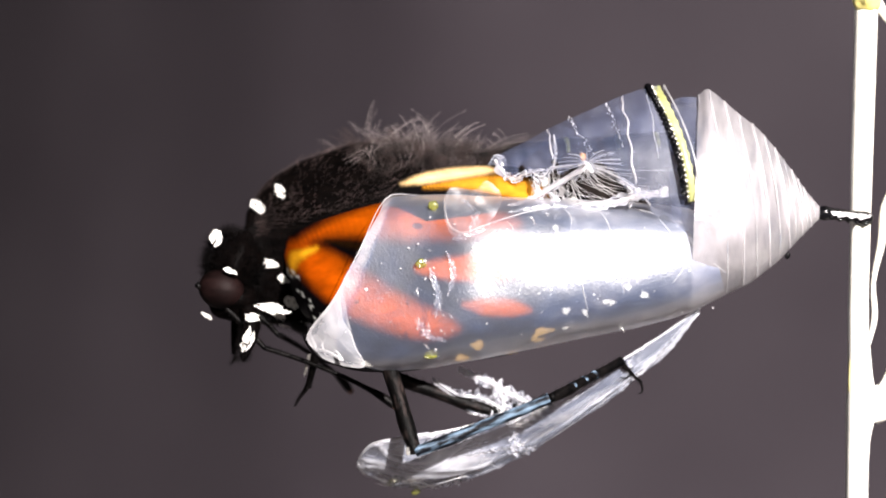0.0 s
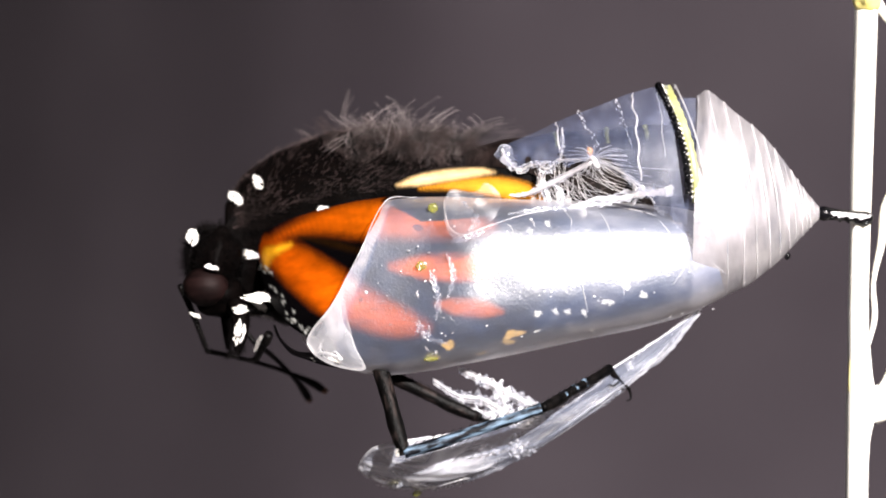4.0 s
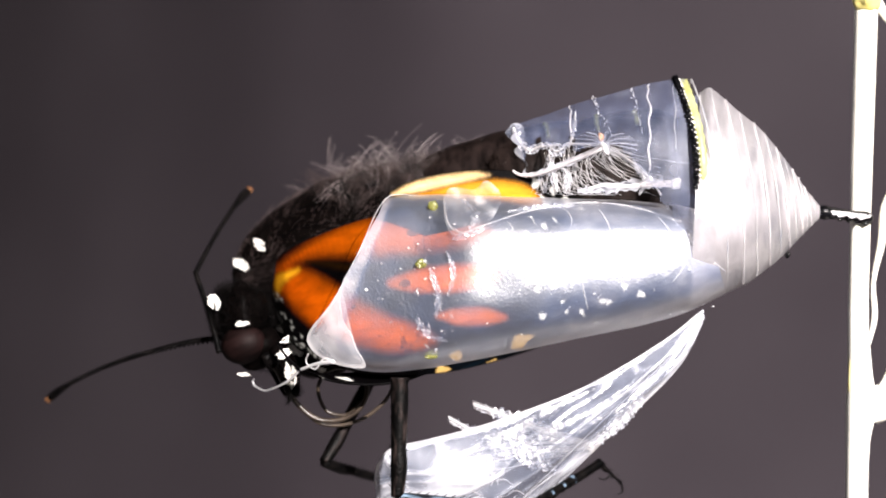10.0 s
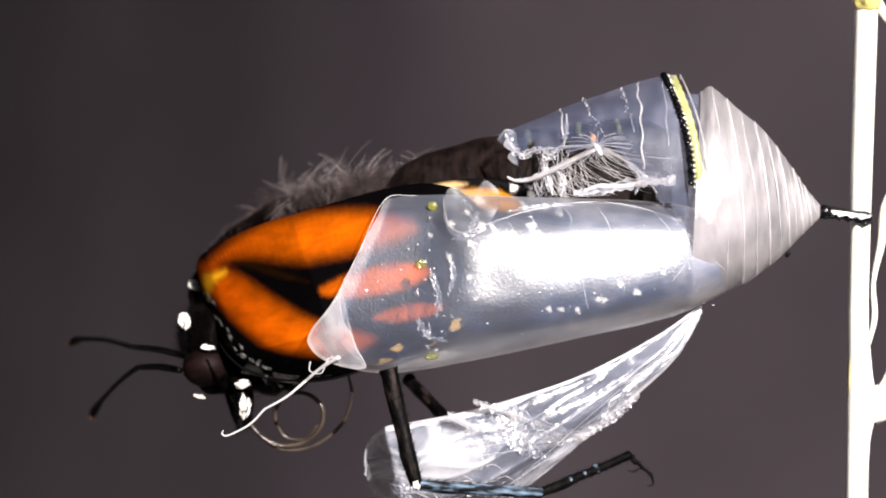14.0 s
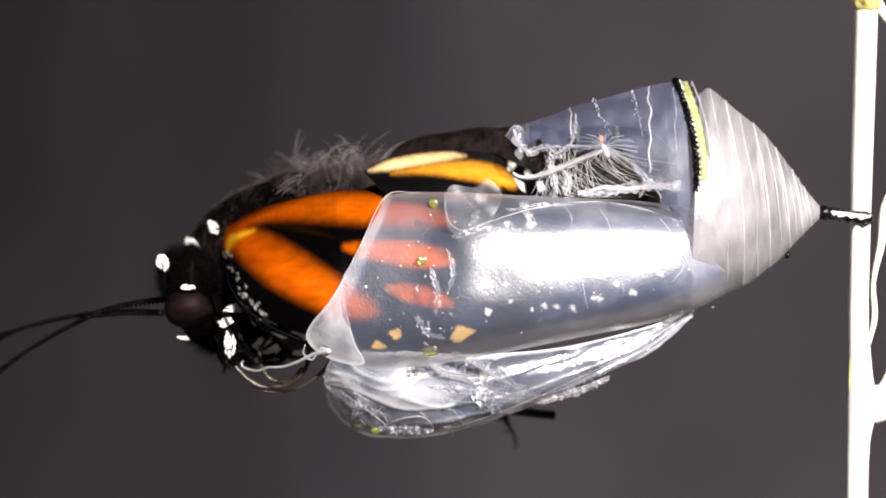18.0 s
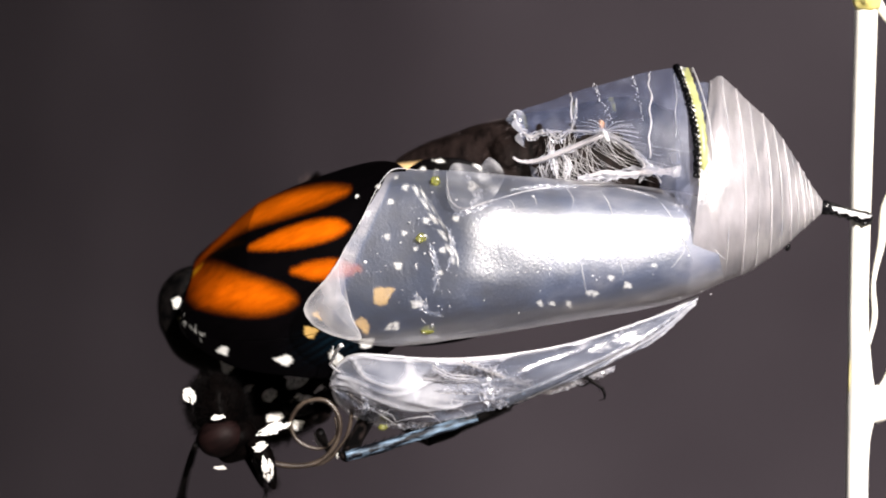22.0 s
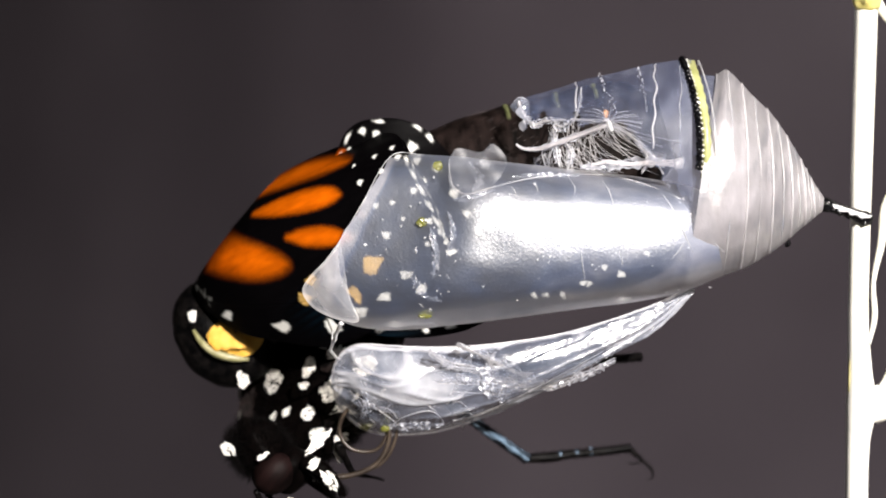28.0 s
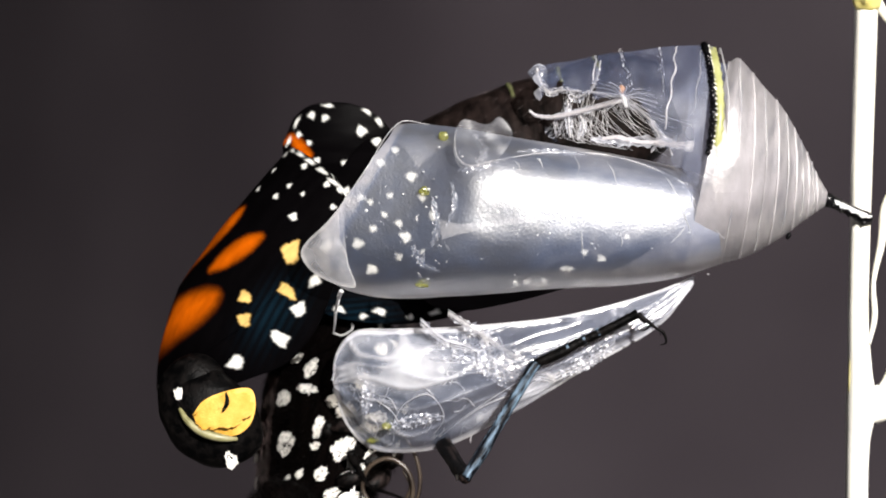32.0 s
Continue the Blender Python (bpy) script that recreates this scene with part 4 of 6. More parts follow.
for k in range(16):
    part("knob", blob(1462 + 5 * k, 373 + 0.9 * k + 5 * (k % 3), -9 + 1.6 * k, 5, 4.2, 4, 20 * k, 0.5, k, 10, 8), M_GLOSS, cremaster)
# white silk strips; along the stalk they stand in for glints
for k in range(7):
    part("silk_glint", torn_strip([(1470 + 9 * k, 374 + k, -14 + 2 * k), (1480 + 9 * k, 378 + k + 3 * (k % 2), -14 + 2 * k), (1488 + 9 * k, 375 + k, -12 + 2 * k)], 3.2, 51.0 + k, 0.6, 14, 4, 1.0), M_THREAD, cremaster, "white silk speck, also a painted glint")
part("wart", blob(1394, 452, -10, 5, 7, 5, 20, 0.3, 3.0, 10, 8), M_GLOSS, case, "tiny black wart")


def pod_frost(i, a, u, v):
    rim = max(0.0, min(1.0, 3.2 - i / 0.022 - 1.2 * max(0.0, 1 - a / 140))) * 0.30 if a < 190 else 0.0
    low = max(0.0, (a - 130) / 42)
    high = max(0.0, min(1.0, 1 - a / 40)) * (0.16 + 0.16 * min(1.0, max(0.0, (u - 760) / 120))) if a < 90 else 0
    # milkier towards the tail, raised further to imitate a wider highlight
    far = max(0.0, (i - 0.46) / 0.34) * 0.40
    return min(0.85, 0.166 + rim + 0.40 * min(low, 1.0) + high + min(far, 0.17) + 0.06 * wobble(u * 0.02, v * 0.02, 2.0) + 0.05 * wobble(u * 0.055, v * 0.06, 6.0))


POD = [(684, 347, 556, 592, 92, -32), (715, 342, 600, 636, 106, -30), (780, 340, 680, 655, 134, -26), (850, 343, 790, 642, 165, -28), (920, 346, 900, 622, 172, -26), (1000, 350, 1010, 600, 172, -22),
       (1120, 356, 1130, 577, 168, -12), (1210, 366, 1215, 553, 158, -4), (1250, 380, 1284, 521, 132, 0)]
pod = part("wing_case", hull(POD, 90, 70, 2.7, (-20, 180), 0.012, False, (5, 0), pod_frost), M_POD, case, "glossy clear wing cover", pivot=POD_HINGE)
part("inner_skin", hull(POD, 90, 60, 2.7, (180, 340), 0.012, False, (5, 0), lambda i, a, u, v: 0.37 + 0.18 * max(0.0, 1 - (a - 180) / 60) ** 2 + 0.1 * wobble(u * 0.02, v * 0.03, 3.0)), M_INNER, pod, "clear inner side of the wing cover").visible_shadow = False
pod.visible_shadow = False


def dome_frost(i, a, u, v):
    return 0.17 + 0.12 * max(0.0, (u - 1130) / 90) + 0.07 * wobble(u * 0.02, v * 0.015, 4.0) + 0.06 * wobble(u * 0.06, v * 0.045, 7.0) + 0.25 * max(0.0, 1 - i / 0.03)


DOME = [(905, 232, 940, 352, 70, -20), (960, 213, 975, 366, 110, -8), (1020, 190, 1030, 390, 140, 0), (1100, 166, 1110, 430, 165, 0), (1160, 150, 1170, 440, 176, 0),
        (1206, 144, 1226, 450, 181, 0)]
dome_geo = hull(DOME, 120, 150, 2.0, rough=0.014, caps=False, torn=(40, 0), frost=dome_frost)


def torn_hole(geo, lost):
    v, f, c = geo
    keep = []
    for q in f:
        m = sum((Vector(v[i]) for i in q), Vector()) / len(q)
        k = 1 + m.y / EYE
        if not lost(784 + m.x / U / k, 441 - m.z / U / k, m.y / U):
            keep.append(q)
    return v, keep, c


dome = part("back_case", torn_hole(dome_geo, lambda u, v, d: d < 20 and v > 268 - (u - 950) * 0.02 + 22 * wobble(u * 0.05, v * 0.05, 1) + max(0, u - 1085) * 1.05),
            M_DOME, case, "clear domed back cover, torn open", pivot=HINGE)


def dome_line(name, i, spread, a0, a1, r, material, parent):
    q = smooth_rows(DOME, 56)[i]
    pts = []
    for x in np.linspace(radians(a0), radians(a1), 24):
        pts.append(((q[0] + q[2]) / 2 + (q[0] - q[2]) / 2 * math.cos(x) + spread * wobble(x * 3, i, 0), (q[1] + q[3]) / 2 + (q[1] - q[3]) / 2 * math.cos(x),
                    q[5] - (q[4] + 1) * math.sin(x), r * (1 + 0.5 * wobble(x * 4, i, 2))))
    return part(name, tube(pts, 6, 50), material, parent)


dome_line("ridge", 42, 12, 4, 95, 1.5, M_RIDGE, dome)
dome_line("ridge", 19, 16, 6, 60, 1.3, M_RIDGE, dome)
dome_line("ridge", 51, 8, 20, 80, 0.6, M_LINE, dome)
speck_rnd = random.Random(31)
for row, lag in ((30, 0), (39, 4)):
    q = smooth_rows(DOME, 56)[row]
    tagged(part("specks", joined(*[blob((q[0] + q[2]) / 2 + (q[0] - q[2]) / 2 * math.cos(x) + speck_rnd.gauss(0, 2.5) + (26 - 3 * lag) * x * x - 30 + 4 * lag, (q[1] + q[3]) / 2 + (q[1] - q[3]) / 2 * math.cos(x), q[5] - (q[4] + 1) * math.sin(x),
                               speck_rnd.uniform(0.5, 1.7), speck_rnd.uniform(0.5, 1.5), 1.2, 0, 0.3, x, 6, 4) for x in np.linspace(0.25, 1.15, 30)]), M_THREAD, dome), "row of tiny white specks")
q = smooth_rows(DOME, 56)[54]


def on_band(x, push, out=0.0):
    """A place on the dome's right rim, which bows towards the stem on the near side."""
    bow = 30 * math.sin(max(x, 0.0)) ** 2
    return ((q[0] + q[2]) / 2 + (q[0] - q[2]) / 2 * math.cos(x) + push + bow, (q[1] + q[3]) / 2 + (q[1] - q[3]) / 2 * math.cos(x), q[5] - (q[4] + out) * math.sin(x))


def band_ribbon(left, right, a0, a1, wave, out, n=120):
    verts, faces = [], []
    for k in range(n + 1):
        x = radians(a0 + (a1 - a0) * k / n)
        for m in range(5):
            f = m / 4
            push = left + (right - left) * f + (wave * math.sin(k * 0.9) * (f - 0.5) * 2 if wave else 0)
            verts.append(at(*on_band(x, push, out + 4 * math.sin(math.pi * f))))
    for k in range(n):
        for m in range(4):
            faces.append((k * 5 + m, k * 5 + m + 1, k * 5 + m + 6, k * 5 + m + 5))
    return verts, faces, []


part("yellow_band", band_ribbon(-6, 9, -30, 112, 1.0, 1), M_YELLOW, dome, "pale yellow-green band", thick=3)
part("black_band", band_ribbon(-17, -5, -30, 106, 1.6, 1), M_GLOSS, dome, "glossy black band", thick=4)
for k, x in enumerate(np.linspace(radians(-30), radians(105), 36)):
    part("black_bead", blob(*on_band(x + 0.03 * wobble(k, 5, 2), -11.5 + 2 * wobble(k, 7, 2), 4), 6.5 + 2.5 * wobble(k, 1, 1), 6.5 + 1.5 * wobble(k, 4, 1), 6, 0, 0.45, k, 10, 7), M_GLOSS, dome)
for k, x in enumerate(np.linspace(radians(-20), radians(108), 36)):
    big = 0.55 + 0.6 * abs(wobble(k * 1.7, 2, 1)) + (0.5 if k % 5 == 2 else 0)
    part("white_bead", blob(*on_band(x + 0.025 * wobble(k, 3, 2), -4.5 - 1.5 * big, 5), 3.4 * big, 2.8 * big, 3, 25, 0.5, k, 8, 6), M_WHITE, dome)
part("seam", tube([(*on_band(x, 17, 2), 1.6) for x in np.linspace(-0.3, 1.7, 30)], 6, 50), M_LINE, dome)

# ---- the loose flap of the leg cover ----
FLAP_AT = (1225, 495, 30)
FLAP_BOW = 62
FLAP = [(1228, 490, 1224, 506, 6), (1150, 520, 1170, 575, 18), (1000, 560, 1040, 655, 34), (880, 577, 910, 740, 46), (780, 589, 806, 800, 52), (690, 597, 722, 820, 50),
        (632, 606, 662, 814, 40), (602, 648, 622, 772, 22), (596, 696, 600, 716, 6)]


def flap_geo():
    r = smooth_rows(FLAP, 90)
    verts, faces, tint = [], [], []
    n = 72
    for i, (tu, tv, bu, bv, dep) in enumerate(r):
        h = i / 90
        for j in range(n + 1):
            x = j / n
            # long creases fan out from the hinge; towards the end they die away
            s = wobble(h * 2.2, x * 5 + 0.9 * wobble(h * 5, x * 3, 5.0), 2.0)
            crease = max(0.0, 1 - abs(s) * 9) ** 2 * (1.2 - 0.7 * h)
            s2 = wobble(h * 6 + 4, x * 3.5, 6.0)
            kink = max(0.0, 1 - abs(s2) * 11) ** 2 * max(0.0, wobble(h * 5, x * 4, 1.5) + 0.35) * 1.3
            fold = 9 * wobble(h * 5, x * 5, 2.0) - FLAP_BOW * math.sin(math.pi * min(1.0, h / 0.86)) * 0.75
            verts.append(at(tu + (bu - tu) * x, tv + (bv - tv) * x, FLAP_AT[2] - dep * math.sin(math.pi * x) + fold - 5 * crease - 4 * kink))
            edge = 0.30 * (abs(x - 0.5) > 0.46)
            tint.append(0.145 + 0.30 * max(0.0, h - 0.6) + edge + 0.26 * crease + 0.30 * kink + 0.40 * max(0.0, wobble(h * 4, x * 4, 8.0)) + 0.12 * max(0.0, 1 - h / 0.3) + 0.12 * (h > 0.93))
    for i in range(89):
        for j in range(n):
            k = i * (n + 1) + j
            faces.append((k, k + 1, k + n + 2, k + n + 1))
    return verts, faces, tint


flap = part("leg_cover", flap_geo(), M_FLAP, case, "loose crinkled clear flap", pivot=FLAP_AT, thick=3)
r = smooth_rows(FLAP, 60)
for e in (0, 2):
    part("rim", tube([(r[i][e], r[i][e + 1], FLAP_AT[2] - FLAP_BOW * math.sin(math.pi * min(1.0, i / 59 / 0.86)) * 0.75, 1.8) for i in range(0, 60, 3)], 6, 60), M_LINE, flap)
part("gold_spot", blob(671, 800, FLAP_AT[2] - 22, 12, 6, 6, -10, 0.2, 5.0), M_GOLD, flap)
part("gold_spot", blob(690, 765, FLAP_AT[2] - 66, 9, 7, 5, 0, 0.2, 6.0), M_GOLD, flap)

# ---- the butterfly ----
BODY_AT = (480, 420, 185)
butterfly = thing("butterfly", *BODY_AT, "black, orange and white butterfly crawling out of its case", "butterfly")
THORAX = [(296, 392, 300, 540, 40, 150), (330, 335, 345, 572, 66, 180), (400, 285, 420, 588, 90, 190), (500, 250, 510, 572, 104, 190), (600, 248, 600, 540, 104, 180),
          (690, 262, 670, 470, 86, 160), (750, 285, 730, 400, 50, 130)]
thorax = part("thorax", hull(THORAX, 60, 64, 2.2, rough=0.03), M_BODY, butterfly)


thorax_rows = smooth_rows(THORAX, 60)


def on_skin(rows, i, a, power=2.2):
    """The place on a skin at station i and angle a."""
    tu, tv, bu, bv, rd, dc = [float(np.interp(i, range(len(rows)), rows[:, k])) for k in range(6)]
    ca, sa = math.cos(radians(a)), math.sin(radians(a))
    x, y = math.copysign(abs(ca) ** (2 / power), ca), math.copysign(abs(sa) ** (2 / power), sa)
    return at((tu + bu) / 2 + x * (tu - bu) / 2, (tv + bv) / 2 + x * (tv - bv) / 2, dc - y * rd)


def scale_patch(p, out, along, a, b, seed, dense=1.0):
    """A ragged patch of small overlapping white scales on a skin at p that faces out; a along, b across, in plan units."""
    rnd = random.Random(seed)
    out = out.normalized()
    along = (along - out * along.dot(out)).normalized()
    side = out.cross(along)
    verts, faces = [], []
    jag = [rnd.uniform(0.68, 1.12) for k in range(9)]
    for k in range(int(dense * (20 + 0.26 * a * b))):
        th, rr = rnd.uniform(0, 2 * math.pi), math.sqrt(rnd.random())
        f = th / (2 * math.pi) * 9
        edge = jag[int(f) % 9] * (1 - f % 1) + jag[(int(f) + 1) % 9] * (f % 1)
        x, y = a * rr * edge * math.cos(th), b * rr * edge * math.sin(th)
        turn = rnd.gauss(0, 0.28)
        way = along * math.cos(turn) + side * math.sin(turn)
        wide = side * math.cos(turn) - along * math.sin(turn)
        long, w, lift = rnd.uniform(5, 10), rnd.uniform(0.9, 1.9), 2.5 + 2.5 * rnd.random() - 0.05 * (x * x + y * y) / max(a, b)
        root = p + (along * x + side * y + out * lift) * U
        n = len(verts)
        verts += [root - way * 0.5 * long * U, root + (wide * w - way * 0.1 * long + out) * U, root + (way * 0.5 * long + wide * 0.6 * w + out * 0.8) * U,
                  root + (way * 0.5 * long - wide * 0.6 * w + out * 0.8) * U, root + (-wide * w - way * 0.1 * long + out) * U]
        faces.append((n, n + 1, n + 2, n + 3, n + 4))
    return verts, faces, []


def skin_mark(i, a, half, across, turn, seed):
    p = on_skin(thorax_rows, i, a)
    du, dv = on_skin(thorax_rows, i + 0.5, a) - on_skin(thorax_rows, i - 0.5, a), on_skin(thorax_rows, i, a + 3) - on_skin(thorax_rows, i, a - 3)
    out = du.cross(dv)
    if out.dot(p - on_skin(thorax_rows, i, a + 180)) < 0:
        out = -out
    return scale_patch(p, out, du.normalized() * math.cos(radians(turn)) + dv.normalized() * math.sin(radians(turn)), half, across, seed)


# white scale marks on the flank and underside: station, angle, half length, half width, turn
for k, (i, a, half, across, turn) in enumerate((
        (5, 40, 16, 7, 60), (12, 44, 16, 5.5, 70), (9, 100, 15, 6.5, 20), (15, 132, 14, 9, 20), (18, 92, 22, 16, 40), (26, 86, 16, 12, 60), (30, 104, 22, 7, 80), (24, 120, 18, 11, 10),
        (29, 140, 16, 13, 40), (22, 144, 22, 15, 30), (30, 168, 20, 16, 60), (18, 160, 21, 12, 30), (20, 212, 14, 8, 20), (23, 170, 10, 7, 0), (36, 150, 15, 9, 30), (40, 190, 18, 11, 10),
        (44, 170, 15, 10, 50), (47, 195, 17, 9, 20), (35, 200, 14, 10, 70), (12, 150, 12, 8, 40), (27, 200, 15, 8, 10), (14, 176, 13, 8, 60), (13, 112, 9, 5, 30), (20, 120, 8, 5, 70), (34, 104, 17, 10, 30), (34.5, 90, 14, 6, 60), (51, 180, 17, 11, 20), (52, 205, 18, 12, 60), (53, 160, 12, 6, 30), (30, 128, 12, 9, 70), (48, 192, 14, 9, 40))):
    part("white_mark", skin_mark(i, a, 1.25 * half, 1.35 * across, turn, k), M_WHITE, butterfly)


for k, (i, a, length) in enumerate(((15, 150, 60), (21, 168, 70), (27, 182, 74), (33, 176, 70), (25, 130, 50), (17, 182, 60), (23, 205, 64), (36, 200, 70), (31, 150, 56))):
    pts = [on_skin(thorax_rows, i + 4.5 * f * length / 60, a + 26 * f) for f in (0.0, 0.33, 0.66, 1.0)]
    part("coxa", tube([(784 + p.x / U / (1 + p.y / EYE), 441 - p.z / U / (1 + p.y / EYE), p.y / U, r) for p, r in zip(pts, (10, 16, 15, 9))], 14, 28), M_FEMUR, butterfly, "folded black leg base")


def hairs(count, seed, place, reach, width=1.0, bend=14, segs=3):
    """Fine hairs: place(rnd) gives a root (u, v, d) and the way (u, v, d) in which it grows."""
    rnd = random.Random(seed)
    geos = []
    for k in range(count):
        (u, v, d), (x, y, z) = place(rnd)
        n = math.sqrt(x * x + y * y + z * z)
        r = reach[0] + (reach[1] - reach[0]) * rnd.random() ** 2
        bu, bv = rnd.uniform(-bend, bend), rnd.uniform(-bend, bend) * 0.4
        pts = []
        for s in range(5):
            f = s / 4
            pts.append((u + x / n * r * f + bu * f * f, v + y / n * r * f + bv * f * f, d + z / n * r * f, width * (1.05 - 0.85 * f)))
        geos.append(tube(pts, segs, 6, False))
    return joined(*geos)


def back_hair(rnd):
    q = thorax_rows[rnd.randrange(3, 55)]
    a = rnd.uniform(-0.9, 1.25)
    u = (q[0] + q[2]) / 2 + (q[0] - q[2]) / 2 * math.cos(a)
    v = (q[1] + q[3]) / 2 + (q[1] - q[3]) / 2 * math.cos(a)
    return (u, v + 4, q[5] - q[4] * math.sin(a)), (0.9 + rnd.gauss(0, 0.3), -0.45 + rnd.gauss(0, 0.3), -0.5 * math.sin(a))


def belly_hair(rnd):
    i, a = rnd.uniform(1, 50), rnd.uniform(70, 235)
    p, q = on_skin(thorax_rows, i, a), on_skin(thorax_rows, i, a + 180)
    n = (p - q).normalized()
    k = (1 + p.y / EYE) * U
    return (784 + p.x / k, 441 - p.z / k, p.y / U), (n.x - 0.5 + rnd.gauss(0, 0.3), -n.z + rnd.gauss(0, 0.3), n.y)


def hair_clump(k, count, reach=(34, 84)):
    """A wavy lock of fine hairs that part towards the tip."""
    c = random.Random(k + 90)
    u0, v0, d0 = c.gauss(600, 58), 268 + c.uniform(-8, 34), 175 + c.uniform(-100, 60)
    way, sweep, phase = c.gauss(0.05, 0.5), c.uniform(-46, 46), c.uniform(0, 6)
    long = c.uniform(*reach)
    locks = []
    for h in range(count):
        a, b, r = c.gauss(0, 9), c.gauss(0, 8), long * c.uniform(0.5, 1.1)
        twist, bow, waver = c.gauss(0, 10), c.uniform(0.5, 1.3), c.uniform(4, 10)
        pts = []
        for q in range(8):
            f = q / 7
            bend = sweep * bow * f * f + twist * f + waver * math.sin(4.2 * f + phase) * f
            pts.append((u0 + a * (1 - 0.5 * f) + way * r * f + bend, v0 + b * (1 - f) - r * f * (1 - 0.22 * f * f), d0 + c.gauss(0, 1.5) + 8 * f, 0.34 * (1.05 - 0.85 * f)))
        locks.append(tube(pts, 3, 12, False))
    return joined(*locks)


part("short_fur", hairs(8000, 3, back_hair, (8, 26), 0.45, bend=9), M_BACK_FUR, butterfly, "short dark brown fur")
part("belly_fur", hairs(2600, 5, belly_hair, (5, 17), 0.6, bend=5), M_BLACK_FUR, butterfly, "short black fur")
tufts = [part("hair_tuft", joined(*[hair_clump(k, 30, (22, 58)) for k in range(90)]), M_DARK_FUR, butterfly, "long grey-brown hair tufts"),
         part("grey_hair", joined(*[hair_clump(300 + k, 13, (40, 88)) for k in range(30)]), M_FUR, butterfly, "long grey wavy hairs"),
         part("pale_hair", joined(*[hair_clump(100 + k, 7, (50, 112)) for k in range(26)]), M_PALE_HAIR, butterfly, "long pale wavy hairs")]

HEAD_AT = (261, 436, 60)
head = part("head", joined(blob(294, 482, 62, 48, 62, 58, 20, 0.14, 1.0, 36, 24), blob(292, 540, 58, 46, 42, 48, 0, 0.1, 3.0, 30, 20)), M_BODY, butterfly, pivot=HEAD_AT)
part("eye", blob(272, 526, 26, 41, 35, 34, 12, 0.0, 0.0, 36, 22), M_EYE, head, "dark red-brown striped compound eye")
palp = part("palp", tube([(318, 556, 20, 14), (326, 582, 12, 17), (322, 612, 8, 15), (317, 638, 10, 9), (313, 652, 12, 3)], 12, 30), M_BODY, head)
part("palp", tube([(300, 566, 70, 9), (302, 592, 66, 10), (301, 622, 62, 8), (298, 640, 64, 3)], 12, 30), M_BODY, head)


def palp_hair(rnd):
    f, a = rnd.random(), rnd.uniform(0, 2 * math.pi)
    return (326 - 18 * f + 15 * (1 - 0.4 * f) * math.cos(a), 575 + 74 * f, 10 - 13 * math.sin(a)), (0.6 * math.cos(a) - 0.1, 1.0, -0.5 * math.sin(a))


part("fur", hairs(420, 41, palp_hair, (6, 18), 0.8, bend=6), M_BLACK_FUR, palp)
for k, (u, v, d, a, c, turn) in enumerate(((261, 437, 12, 17, 11, 70), (286, 493, -6, 14, 5, 25), (361, 556, 14, 31, 10, 14), (327, 573, -2, 15, 10, 15), (321, 613, -8, 27, 10, 102), (249, 572, 10, 10, 3, 25))):
    way = Vector((math.cos(radians(turn)), 0, -math.sin(radians(turn))))
    part("white_mark", scale_patch(at(u, v, d), Vector(((u - 306) * 0.006, -1, (512 - v) * 0.006)), way, a, c, 60 + k), M_WHITE, head)


def head_hair(rnd):
    a, c = rnd.uniform(0, 2 * math.pi), rnd.uniform(-0.3, 1)
    x, y = math.cos(a) * math.sqrt(1 - c * c), math.sin(a) * math.sqrt(1 - c * c)
    return (294 + 48 * x, 482 + 60 * y, 62 - 56 * c), (x + 0.3, y - 0.4, -0.5 * c)


def crown_hair(rnd):
    a = rnd.uniform(2.5, 4.6)
    return (294 + 46 * math.cos(a), 482 + 58 * math.sin(a), 60 - rnd.uniform(-40, 50)), (math.cos(a) + rnd.gauss(0, 0.3), math.sin(a) - 0.3 + rnd.gauss(0, 0.3), rnd.gauss(0, 0.3))


part("head_fur", hairs(1900, 21, head_hair, (5, 18), 0.7, bend=6), M_BLACK_FUR, head, "short black fur")
part("crown_fur", hairs(420, 23, crown_hair, (7, 20), 0.7, bend=8), M_BLACK_FUR, head, "ragged black crest fur")
PROBOSCIS_AT = (305, 585, 40)
proboscis = part("proboscis", tube([(305, 585, 40, 6), (318, 655, 40, 5), (345, 698, 42, 4.5), (388, 713, 44, 4.2), (428, 702, 44, 4), (448, 668, 44, 4), (430, 633, 46, 3.8), (392, 624, 48, 3.6), (364, 648, 48, 3.4),
                                    (366, 690, 50, 3.2), (398, 708, 50, 3), (428, 694, 50, 2.6)], 8, 140), M_TONGUE, head, "coiled thin brown tongue", pivot=PROBOSCIS_AT)
part("tongue_half", tube([(316, 650, 44, 3), (346, 706, 48, 3), (405, 725, 50, 3.4), (468, 708, 52, 3.4), (504, 668, 54, 3), (513, 628, 56, 2.4)], 8, 90), M_TONGUE, proboscis, "loose outer half of the tongue")


